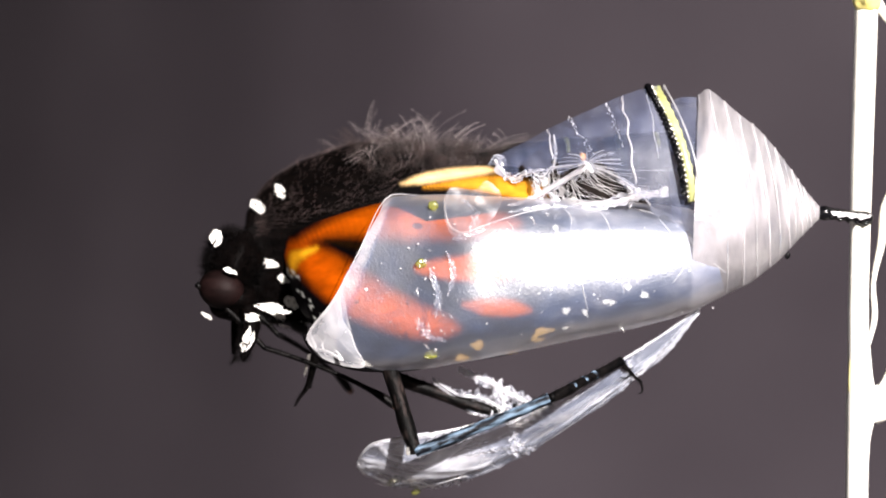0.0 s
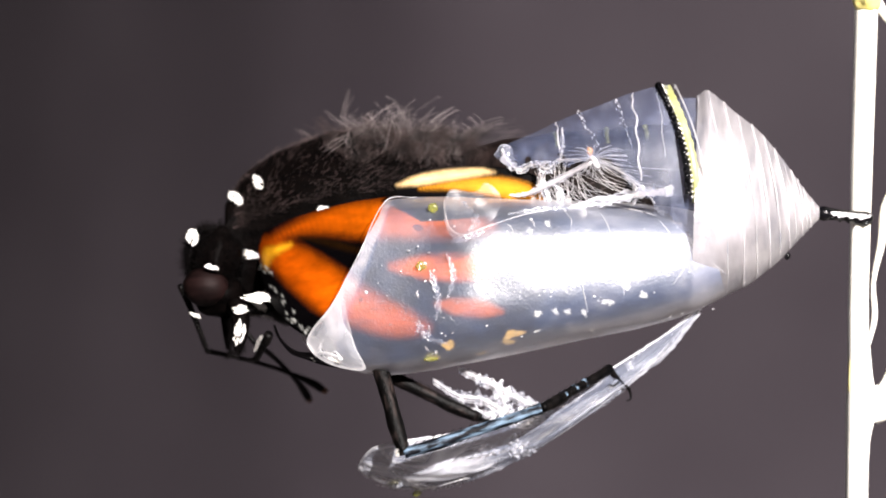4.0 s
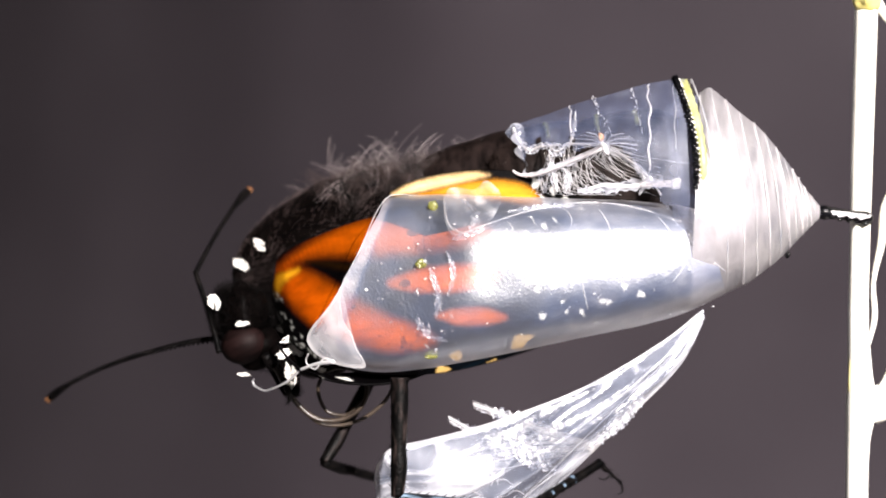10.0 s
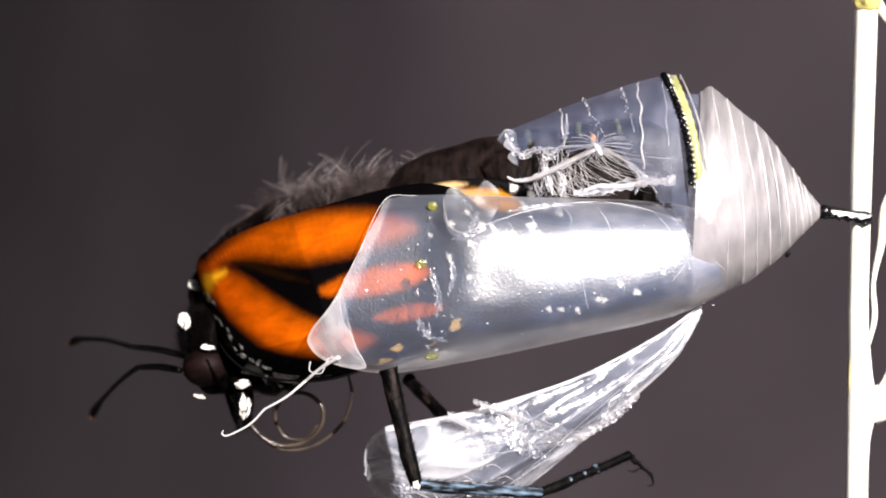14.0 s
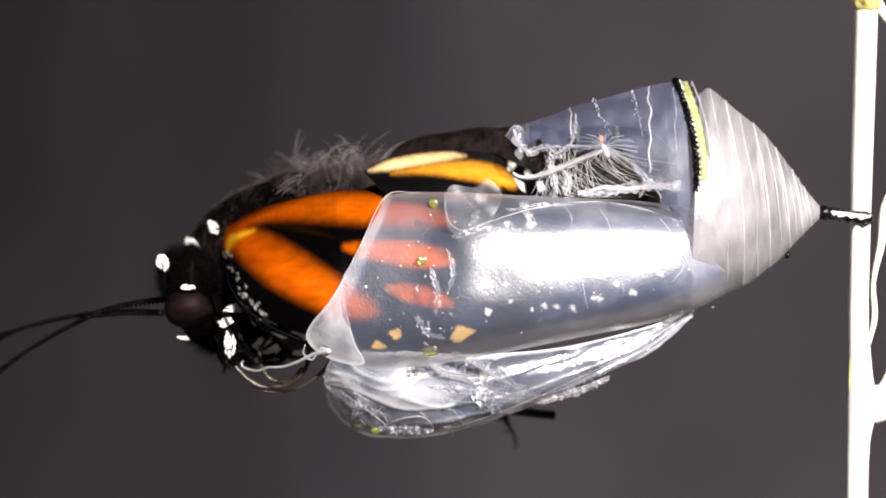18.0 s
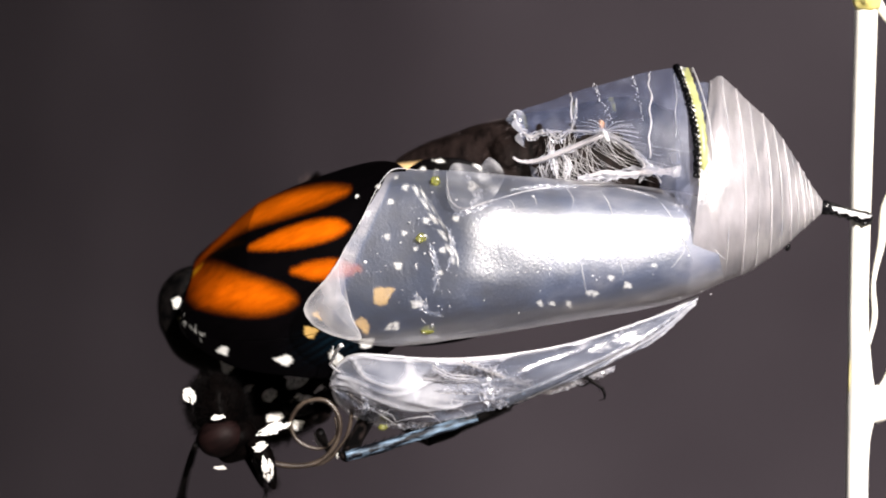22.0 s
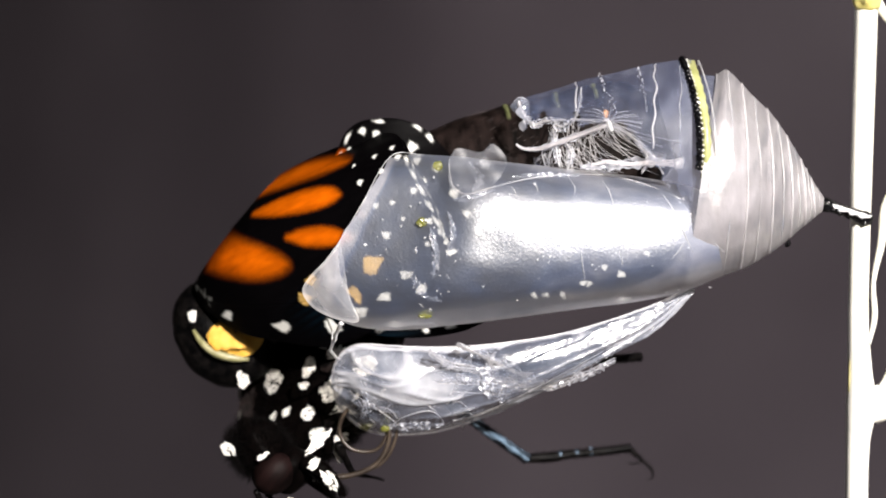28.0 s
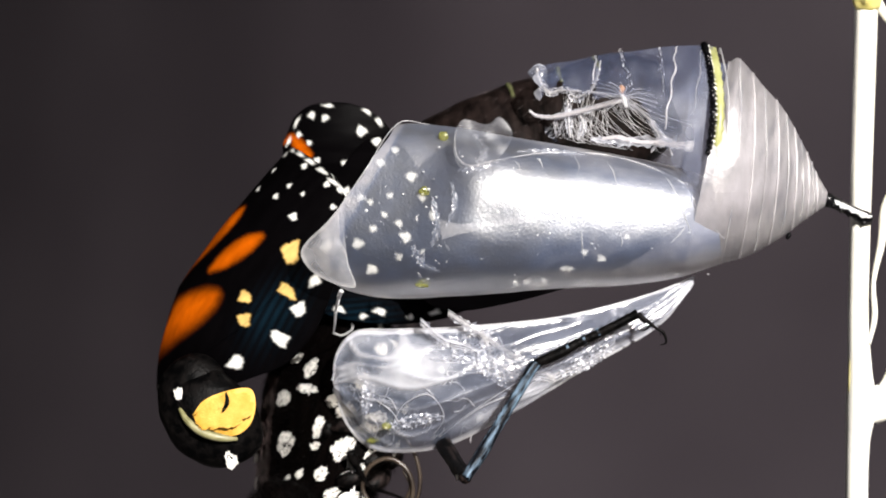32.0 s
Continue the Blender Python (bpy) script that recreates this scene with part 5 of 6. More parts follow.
def antenna(label):
    """An antenna of two pieces, both along -x: the base, and the whip with its club."""
    base = part("antenna", joined(tube([(784, 441, 0, 5.6), (730, 436, 0, 4.9), (670, 437, 0, 4.6), (616, 441, 0, 4.5)], 8, 40), *[blob(775 - 9 * k, 438 + 3 * abs(k - 9) / 9, 0, 2.2, 5.6, 5.4, 0, 0, 0, 10, 6) for k in range(17)]), M_BLACK, butterfly, label, pivot=(784, 441, 0))
    whip = part("whip", joined(tube([(784, 441, 0, 4.5), (720, 436, 0, 4.1), (640, 434, 0, 3.8), (590, 437, 0, 4.6), (556, 441, 0, 7.5), (534, 446, 0, 7.5), (524, 449, 0, 3)], 8, 60),
                               *[blob(775 - 10 * k, 439 - 5 * math.sin(math.pi * (k + 1) / 22), 0, 2.0, 4.8, 4.6, 0, 0, 0, 10, 6) for k in range(19)]), M_BLACK, base, pivot=(784, 441, 0))
    whip.location = (-166 * U, 0, 0)
    tip = part("club_tip", blob(526, 448, 0, 8, 6.5, 6.5, 0), M_ORANGE, base, "orange-brown tip", pivot=(784, 441, 0))
    return base, whip, tip


antenna_near, whip_near, club_near = antenna("jointed black antenna")
antenna_far, whip_far, club_far = antenna("jointed black antenna")

ABDOMEN_AT = (1100, 300, 100)
ABDOMEN = [(650, 300, 660, 400, 40, 160), (700, 256, 715, 420, 76, 146), (780, 236, 790, 440, 86, 126), (860, 226, 870, 446, 88, 108), (950, 226, 960, 450, 90, 96),
           (1050, 226, 1060, 450, 88, 84), (1130, 232, 1140, 430, 76, 76), (1190, 270, 1195, 400, 44, 70)]
abdomen = part("abdomen", hull(ABDOMEN, 70, 48, 2.1, rough=0.03), M_ABDOMEN, butterfly, pivot=ABDOMEN_AT)
for u in (925, 1015, 1085):
    q = [np.interp(u, [r[0] for r in ABDOMEN], [r[k] for r in ABDOMEN]) for k in range(6)]
    ring = [((q[0] + q[2]) / 2 + (q[0] - q[2]) / 2 * 1.01 * math.cos(x) + 3 * wobble(x * 3, u, 0), (q[1] + q[3]) / 2 + (q[1] - q[3]) / 2 * 1.01 * math.cos(x), q[5] - q[4] * 1.02 * math.sin(x),
             5 + 3 * wobble(x * 4, u, 1)) for x in np.linspace(0.15, 0.7, 30)]
    part("segment_edge", tube(ring, 6, 50), M_GREENISH, abdomen, "olive-white soft skin between segments")


def abdomen_hair(rnd):
    q = smooth_rows(ABDOMEN, 60)[rnd.randrange(2, 50)]
    a = rnd.uniform(-0.6, 1.5)
    return ((q[0] + q[2]) / 2, (q[1] + q[3]) / 2 + (q[1] - q[3]) / 2 * math.cos(a) + 2, q[5] - q[4] * math.sin(a)), (1.0, -0.3, -0.35)


part("fur", hairs(420, 9, abdomen_hair, (8, 26), 1.0, bend=4), M_FUR, abdomen)

# wings: the pattern is laid out on the wing's own plan
ORANGE, CREAM, INK, PALE = (0.42, 0.073, 0.0005), (0.62, 0.40, 0.13), (0.0009, 0.0007, 0.0009), (0.7, 0.7, 0.67)
WING_AT = (600, 470)


def wing_depth(x, y):
    left, right, up, down = min(x + 30, 0), max(x, 0), min(y, 0), max(y, 0)
    deep = 0.00215 * left * left + 0.00038 * right * right + 0.0031 * down * down + 0.0075 * up * up + 0.0061 * left * up
    back = max(0.0, -0.40 * x - 0.915 * y - 110)  # the leading corner bends away
    return 230 * math.tanh(deep / 230) + 0.043 * back ** 1.5 + 0.12 * max(0.0, -x - 215) ** 1.6


def stripe_mask(X, Y, pts):
    """How far each place lies inside a band of varying half width: pts (x, y, half width)."""
    p = smooth_rows(pts, 40)
    best = np.full(X.shape, -1e9)
    for x, y, w in p:
        best = np.maximum(best, w - np.hypot(X - x, Y - y))
    return best


def wing_colours(X, Y, stripes, spots, ridge=True):
    col = np.zeros(X.shape + (3,)) + np.array(INK)
    ragged = 1.3 * np.sin(X * 0.61 + 3 * np.sin(Y * 0.37)) * np.sin(Y * 0.53 + 2 * np.sin(X * 0.29))
    for tone, soft, pts in stripes:
        inside = stripe_mask(X, Y, pts) + 0.9 * ragged
        k = np.clip(inside / soft + 0.5, 0, 1)[..., None]
        k = k * k * (3 - 2 * k)
        rich = np.clip(0.5 + 0.5 * inside / (1.3 * soft), 0.5, 1)[..., None]
        core = np.clip((X - 350) / 230, 0, 1)[..., None]
        hue = np.array((0.72, 0.58, 0.5)) + core * np.array((0.28, 0.48, 1.0))
        col = col * (1 - k) + np.array(tone) * (hue if max(tone) > 0.1 else 1.0) * rich * k
    # teal iridescent sheen, put straight into the colour of the black scales
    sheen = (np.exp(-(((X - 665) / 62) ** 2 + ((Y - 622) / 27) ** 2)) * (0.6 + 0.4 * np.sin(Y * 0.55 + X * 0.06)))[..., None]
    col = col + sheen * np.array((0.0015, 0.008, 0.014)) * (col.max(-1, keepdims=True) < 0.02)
    for x, y, a, b, turn, tone in spots:
        c, s = math.cos(radians(turn)), math.sin(radians(turn))
        p, q = ((X - x) * c + (Y - y) * s) / a, (-(X - x) * s + (Y - y) * c) / b
        way = np.arctan2(q, p)
        e = np.hypot(p, q) * (1 + 0.13 * np.sin(3 * way + x) + 0.10 * np.sin(4 * way + y) + 0.05 * np.sin(9 * way + x + y))
        k = np.clip((1.05 - e) * min(a, b) / 3.0 + 0.5 + ragged * 0.12, 0, 1)[..., None]
        col = col * (1 - k) + np.array(tone) * k
    return col


def wing_geo(upper, lower, x0, x1, nx, ny, depth, centre, stripes, spots, d0, size=0.975):
    xs = np.linspace(x0, x1, nx)
    up, lo = (np.interp(xs, c[:, 0], c[:, 1]) for c in (smooth_rows(upper, 160), smooth_rows(lower, 160)))
    X = np.repeat(xs[:, None], ny, 1)
    Y = up[:, None] + (lo - up)[:, None] * np.linspace(0, 1, ny)[None, :]
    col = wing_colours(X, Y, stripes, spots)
    verts, tint = [], []
    for i in range(nx):
        for j in range(ny):
            x, y = X[i, j] - centre[0], Y[i, j] - centre[1]
            vein = 1.6 * wobble(X[i, j] * 0.012, Y[i, j] * 0.05, d0)
            verts.append(Vector((x * U * size, (depth(x, y) + vein) * U * size, -y * U * size)))
            tint.append(tuple(col[i, j]))
    faces = [(i * ny + j, i * ny + j + 1, (i + 1) * ny + j + 1, (i + 1) * ny + j) for i in range(nx - 1) for j in range(ny - 1)]
    return verts, faces, tint


FORE_UP = [(344, 404), (348, 372), (360, 348), (384, 334), (430, 324), (560, 309), (700, 318), (800, 335), (850, 354), (880, 378), (902, 420), (916, 470), (924, 530)]
FORE_LOW = [(344, 408), (348, 436), (360, 470), (392, 525), (450, 592), (540, 648), (600, 676), (660, 682), (720, 676), (780, 660), (850, 632), (900, 600), (916, 575), (924, 540)]
AMBER = (0.80, 0.42, 0.012)
FORE_STRIPES = [
    (ORANGE, 24, [(345, 366, 14), (400, 390, 30), (470, 440, 40), (550, 495, 34), (598, 520, 22), (622, 531, 8)]),
    (ORANGE, 24, [(356, 364, 4), (410, 346, 7), (470, 337, 16), (560, 338, 27), (650, 353, 27), (720, 370, 22), (772, 384, 7)]),
    (ORANGE, 12, [(582, 412, 7), (640, 424, 20), (700, 437, 24), (745, 448, 18), (767, 455, 6)]),
    (ORANGE, 12, [(648, 490, 6), (685, 504, 17), (725, 518, 17), (756, 531, 7)]),
    (AMBER, 10, [(356, 400, 4), (364, 380, 10), (384, 372, 7), (410, 366, 3)]),
    ((0.010, 0.004, 0.001), 10, [(430, 356, 2), (500, 372, 6), (560, 392, 3)]),
]
FORE_SPOTS = [(770, 588, 19, 12, -20, CREAM), (710, 619, 9, 13, 10, CREAM), (654, 575, 10, 9, 0, CREAM), (620, 595, 11, 9, 0, CREAM), (447, 558, 12, 7, 15, PALE), (547, 619, 14, 8, 15, PALE),
              (632, 650, 11, 12, 10, PALE), (696, 647, 12, 8, 0, PALE), (755, 640, 11, 6, 0, PALE), (815, 622, 10, 6, 0, PALE)]
for x, y, a in ((822, 553, 9), (864, 538, 5), (904, 557, 7), (828, 500, 7), (858, 506, 6), (838, 404, 6), (856, 444, 7), (812, 448, 7),
                (796, 405, 4), (872, 400, 6), (887, 428, 8), (902, 500, 8), (912, 580, 7), (880, 590, 6)):
    a *= 0.66
    FORE_SPOTS.append((x, y, a, a * (0.75 + 0.3 * abs(math.sin(x))), 40 * math.sin(y), PALE))
for x, y in ((904, 442), (911, 472), (915, 503), (917, 534), (915, 562)):
    FORE_SPOTS.append((x, y, 3.2, 9, -10, PALE))
dots = random.Random(17)
for k in range(34):
    f = 11.5 * dots.random()
    FORE_SPOTS.append((352 + 6.5 * f + dots.gauss(0, 4), 394 + 16 * f - 0.45 * f * f + dots.gauss(0, 4), dots.uniform(0.8, 2.0), dots.uniform(0.8, 2.4), 0, (0.36, 0.36, 0.34)))
FORE_FOLD = [(344, 408), (348, 434), (360, 462), (402, 508), (470, 550), (560, 584), (640, 604), (760, 612), (850, 602), (900, 590), (916, 570), (924, 540)]


def wing_at(g, u, v, d):
    return [p + at(u, v, d) for p in g[0]], g[1], g[2]


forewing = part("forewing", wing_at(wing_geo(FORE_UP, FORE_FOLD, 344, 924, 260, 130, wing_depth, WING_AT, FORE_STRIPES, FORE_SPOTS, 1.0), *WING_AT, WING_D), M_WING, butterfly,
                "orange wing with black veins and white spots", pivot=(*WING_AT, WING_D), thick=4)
far_fore = part("forewing", wing_at(wing_geo(FORE_UP, FORE_FOLD, 344, 924, 130, 70, wing_depth, WING_AT, FORE_STRIPES, FORE_SPOTS, 1.0), *WING_AT, WING_D), M_WING, butterfly,
                "orange and black wing of the far side", pivot=(*WING_AT, WING_D), thick=4)
MARGIN_P = Vector((60, wing_depth(60, 128), -128)) * U * 0.975
margin_geo = wing_geo(FORE_FOLD, FORE_LOW, 358, 916, 230, 40, wing_depth, WING_AT, FORE_STRIPES, FORE_SPOTS, 1.0)
wing_margin = part("wing_margin", ([p - MARGIN_P for p in margin_geo[0]], margin_geo[1], margin_geo[2]), M_WING, None, "black wing margin with white spots", thick=4)
wing_margin.parent = forewing
wing_margin.location = MARGIN_P


def patch(points, d, bulge, seed=0.0, rings=7, steps=60, wrinkle=3.0, frost=None, edge=0.25):
    """A thin bulging sheet inside a closed outline of (u, v)."""
    a = np.array(points + points[:1], float)
    o = smooth_rows([tuple(q) for q in a], steps + 1)[:-1]
    c = o.mean(0)
    verts, tint = [at(c[0], c[1], d - bulge)], [frost or 0.3]
    for i in range(1, rings + 1):
        f = i / rings
        for k, (u, v) in enumerate(o):
            uu, vv = c[0] + (u - c[0]) * f, c[1] + (v - c[1]) * f
            verts.append(at(uu, vv, d - bulge * (1 - f * f) + wrinkle * wobble(uu * 0.04 + seed, vv * 0.04, seed)))
            tint.append((frost or 0.3) + 0.1 * wobble(uu * 0.03, vv * 0.03, seed) + (edge if i == rings else 0.0))
    faces = [(0, 1 + k, 1 + (k + 1) % steps) for k in range(steps)]
    for i in range(rings - 1):
        for k in range(steps):
            k2 = (k + 1) % steps
            faces.append((1 + i * steps + k, 1 + (i + 1) * steps + k, 1 + (i + 1) * steps + k2, 1 + i * steps + k2))
    return verts, faces, tint


def pod_front(u, v, lift=3):
    r = smooth_rows(POD, 60)
    mid = (r[:, 0] + r[:, 2]) / 2
    top, low, rd, dc = (np.interp(u, mid, r[:, k]) for k in (1, 3, 4, 5))
    x = max(-0.98, min(0.98, (v - (top + low) / 2) / ((low - top) / 2)))
    return dc - rd * (1 - abs(x) ** 2.7) ** (1 / 2.7) - lift


# ---- the wing case's torn lobes, folds and spots ----
part("torn_lobe", patch([(604, 500), (578, 540), (550, 574), (542, 598), (562, 624), (604, 642), (645, 644), (628, 606), (616, 560)], -122, 2, 1.0, wrinkle=2, frost=0.32, edge=0.2), M_INNER, pod)
part("torn_lobe", patch([(788, 344), (800, 328), (842, 332), (862, 316), (888, 344), (872, 384), (842, 408), (802, 412), (786, 380)], -180, 3, 2.0, wrinkle=4, frost=0.14, edge=0.07), M_INNER, pod)
FOLDS = [
    [(1000, 366, 1), (1012, 384, 2), (1010, 402, 1)],
    [(1060, 368, 1), (1074, 388, 2.2), (1082, 410, 1.2)], [(1150, 372, 1), (1180, 400, 2.4), (1206, 446, 2), (1228, 486, 1)],
    [(556, 592, 1), (585, 536, 2), (635, 441, 2), (684, 347, 2), (740, 341, 1)],
    [(592, 568, 2), (604, 600, 3.4), (645, 642, 2.4)],
    [(786, 344, 1.5), (789, 372, 2), (797, 396, 2.4), (820, 408, 2.4), (862, 394, 2.4), (950, 368, 2.6), (1050, 357, 2.5), (1130, 368, 2.5), (1200, 392, 2.5)],
    [(899, 390, 0.8), (906, 396, 1.6), (909, 406, 0.8)], [(936, 380, 0.8), (944, 386, 1.6), (948, 396, 0.8)],
    [(1212, 392, 2), (1235, 440, 2.4), (1284, 482, 1.5)], [(1215, 375, 2), (1222, 420, 2), (1240, 462, 1.2)],
    [(1030, 500, 1.4), (1034, 520, 2), (1040, 548, 1.2)], [(1098, 492, 1.2), (1104, 512, 1.8), (1100, 530, 1)], [(1190, 500, 1), (1204, 482, 1.6), (1210, 470, 1)],
]
for k, pts in enumerate(FOLDS):
    part("fold", tube([(u, v, pod_front(u, v, 1.0), 0.4 * w) for u, v, w in pts], 6, 40), M_LINE, pod)
for u, v, a, c in ((768, 360, 9, 8), (745, 462, 9, 9), (762, 624, 13, 8)):
    part("gold_spot", blob(u, v, pod_front(u, v, 0), a, c, 3, -15, 0.35, u), M_GOLD, pod, "yellow-green metallic spot")
for u, v, a in ((648, 508, 6), (752, 458, 5), (770, 615, 5), (690, 566, 3), (738, 578, 4), (780, 582, 4), (1180, 330, 4)):
    part("droplet", blob(u, v, pod_front(u, v, 1), 0.6 * a, 0.5 * a, 2.5, 0, 0.2, u, 10, 8), M_THREAD, pod)
# small milky wrinkles, whitened to stand in for bright highlights on them
crinkle_glint = random.Random(8)
for k in range(9):
    u, v, a = crinkle_glint.uniform(735, 800), crinkle_glint.uniform(470, 610), crinkle_glint.uniform(0.6, 2.2)
    du, dv = 13 * math.cos(a), 13 * math.sin(a)
    part("crinkle_glint", tube([(u, v, pod_front(u, v, 0), 0.5), (u + du * 0.5 + 4 * wobble(k, 1, 1), v + dv * 0.5, pod_front(u + du * 0.5, v + dv * 0.5, 1.5), crinkle_glint.uniform(0.7, 1.8)), (u + du, v + dv, pod_front(u + du, v + dv, 0), 0.5)], 6, 14), M_LINE, pod)
# crumpled strips whose milky colour imitates the highlights of the creased cover
for k, (pts, half) in enumerate((([(735, 560), (760, 590), (790, 600)], 6), ([(760, 470), (775, 520), (770, 560)], 6), ([(800, 420), (830, 412), (870, 398)], 5), ([(790, 440), (802, 480), (792, 520)], 5),
                                 ([(820, 350), (842, 380), (830, 404)], 7), ([(900, 372), (960, 364), (1020, 362)], 4), ([(1200, 390), (1226, 430), (1262, 470)], 6))):
    part("crumple", torn_strip([(u, v, pod_front(u, v, 2)) for u, v in pts], half, 71.0 + k, 0.22, 40, 8, 1.1), M_FLAP, pod)
scratch = random.Random(12)
dust = []
for k in range(90):
    u, v = scratch.uniform(600, 1270), scratch.uniform(360, 600)
    if u > 716 - 0.52 * (v - 347) and v < 622 - max(0, u - 800) * 0.16:
        dust.append(blob(u, v, pod_front(u, v, 0), scratch.uniform(0.8, 2.4), scratch.uniform(0.8, 1.8), 1, 0, 0.2, k, 6, 4))
tagged(part("specks", joined(*dust), M_THREAD, pod), "tiny white specks")

# ---- torn breathing tubes and threads in the back cover ----
cord = [(905, 312, -40, 0.6), (918, 319, -46, 1.2), (945, 318, -60, 2.0), (985, 303, -84, 3.0), (1030, 284, -108, 3.6), (1062, 268, -130, 5)]
tagged(part("breathing_tube", bundle(cord, 12, 1.0, 1, 1.0), M_RIDGE, dome, "white torn lining thread"), kind="stuff")
part("lining_strip", torn_strip([q[:3] for q in cord[1:]], 6, 2.0, 0.5), M_FLAP, dome)
part("trumpet", tube([(1058, 256, -130, 2.4), (1066, 266, -136, 4.4), (1073, 280, -138, 2.8)], 10, 20), M_THREAD, dome)
part("bud", blob(1060, 250, -134, 5, 8, 5, -10, 0.3, 2.0), M_AMBER, dome, "amber breathing pore")
cord = [(1040, 342, -120, 0.8), (1068, 335, -126, 2.2), (1100, 337, -135, 2.2), (1150, 331, -148, 3.4), (1185, 330, -160, 6)]
tagged(part("breathing_tube", bundle(cord, 12, 1.0, 2, 1.0), M_RIDGE, dome, "white torn lining thread"), kind="stuff")
part("lining_strip", torn_strip([(1020, 346, -118), (1080, 340, -130), (1150, 330, -150), (1200, 336, -166)], 9, 5.0, 0.45), M_FLAP, dome)
part("knot", blob(1194, 331, -164, 8, 11, 5, 20, 0.45, 5.0), M_LINE, dome)
web_rnd = random.Random(4)
web = []
for k in range(64):
    f = web_rnd.random()
    x0, y0, dd = 950 + 125 * f, 310 - 50 * f * f + web_rnd.uniform(-3, 5), -46 - 90 * f
    lean = 10 + 75 * f + web_rnd.gauss(0, 34)
    drop = web_rnd.uniform(28, 78)
    web.append(tube([(x0, y0, dd, 0.4), (x0 + lean * 0.35 + web_rnd.uniform(-5, 5), y0 + drop * 0.55, dd - 8, 0.15 + 0.5 * web_rnd.random() ** 4), (x0 + lean, min(y0 + drop, 352), dd - 4, 0.2)], 4, 8, False))
for k in range(20):
    x0 = web_rnd.uniform(960, 1020)
    web.append(tube([(x0, 272 + web_rnd.uniform(-8, 8), -60, 0.35), (x0 + web_rnd.uniform(-10, 10), 300, -64, 0.2 + 0.7 * web_rnd.random() ** 4), (x0 + web_rnd.uniform(-22, 14), 348, -70, 0.25)], 4, 8, False))
for k in range(44):
    a = web_rnd.uniform(0, 2 * math.pi)
    web.append(tube([(1066, 262, -135, 0.35), (1066 + 28 * math.cos(a), 262 + 18 * math.sin(a), -140, 0.25), (1066 + 60 * math.cos(a), 266 + 28 * math.sin(a), -132, 0.2)], 4, 6, False))
tagged(part("threads", joined(*web), M_LINE, dome), "fine white threads")
for k, (pts, half) in enumerate((([(905, 236), (915, 260), (935, 275), (952, 268), (990, 264)], 7), ([(1000, 262), (1060, 268), (1110, 290), (1150, 325), (1168, 352)], 5), ([(968, 282), (976, 318), (984, 348)], 7),
                                 ([(1004, 268), (1012, 236), (1014, 206)], 4), ([(962, 262), (982, 278), (1002, 262)], 8), ([(990, 300), (1004, 325), (998, 350)], 6), ([(1120, 300), (1140, 325), (1130, 350)], 6))):
    part("torn_edge", torn_strip([(u, v, -44 - (u - 900) * 0.4) for u, v in pts], half, 11.0 + k, 0.36), M_FLAP, dome)
    tagged(part("torn_fibre", bundle([(u, v, -46 - (u - 900) * 0.4, 1.0) for u, v in pts], 4, 1.6, 40 + k, 0.7), M_LINE, dome), kind="stuff")
part("torn_lobe", patch([(890, 246), (905, 228), (922, 234), (926, 262), (938, 276), (918, 270), (902, 258)], -40, 6, 3.0, frost=0.16, edge=0.16), M_FLAP, dome)


def flap_front(u, v):
    q = smooth_rows(FLAP, 60)
    mid = (q[:, 0] + q[:, 2]) / 2
    k = np.argsort(mid)
    top, low, dep = (np.interp(u, mid[k], q[k, c]) for c in (1, 3, 4))
    x = min(1.0, max(0.0, (v - top) / max(low - top, 1)))
    h = float(np.interp(u, mid[k], k / 59.0))
    return FLAP_AT[2] - dep * math.sin(math.pi * x) - 2 - FLAP_BOW * math.sin(math.pi * min(1.0, h / 0.86)) * 0.75


# ---- crumpled lining on the flap ----
for pts in ([(930, 690, 2), (985, 670, 4), (1040, 640, 4), (1090, 600, 2)], [(640, 640, 2), (760, 655, 2.4), (900, 660, 2)], [(700, 760, 1), (720, 720, 3), (760, 700, 3), (790, 740, 3), (770, 790, 1)],
            [(620, 700, 1), (690, 730, 3), (720, 770, 1)], [(780, 790, 1), (860, 720, 3), (960, 680, 3), (1080, 600, 2)], [(800, 800, 1), (900, 735, 3), (1020, 660, 3), (1130, 560, 2)],
            [(690, 700, 1), (750, 650, 2), (860, 640, 1)], [(760, 800, 1), (880, 700, 2), (1000, 620, 2), (1150, 545, 1)], [(668, 660, 1), (690, 690, 3), (676, 730, 1)], [(690, 690, 1), (735, 680, 3), (770, 700, 1)]):
    part("crease", tube([(u, v, flap_front(u, v), 0.3 * w) for u, v, w in pts], 6, 40), M_LINE, flap)
for k, (pts, half) in enumerate((([(640, 660), (655, 700), (650, 750)], 12), ([(690, 770), (740, 750), (790, 740)], 10), ([(860, 610), (852, 640), (880, 660), (905, 690)], 13), ([(1000, 640), (1060, 610), (1120, 570)], 7), ([(760, 640), (820, 636), (880, 632)], 7))):
    part("crumple", torn_strip([(u, v, flap_front(u, v) - 2) for u, v in pts], half, 31.0 + k, 0.3, 50, 8, 1.0), M_FLAP, flap)
net = random.Random(51)
for k in range(34):
    u, v = net.uniform(622, 830), net.uniform(628, 790)
    a, long = net.uniform(-0.7, 1.9), net.uniform(14, 48)
    pts = [(u + long * f * math.cos(a + 0.9 * f), v + long * f * math.sin(a + 0.9 * f)) for f in (0.0, 0.5, 1.0)]
    part("crease", tube([(x, y, flap_front(x, y) + 1, net.uniform(0.25, 0.95)) for x, y in pts], 6, 18), M_LINE, flap)
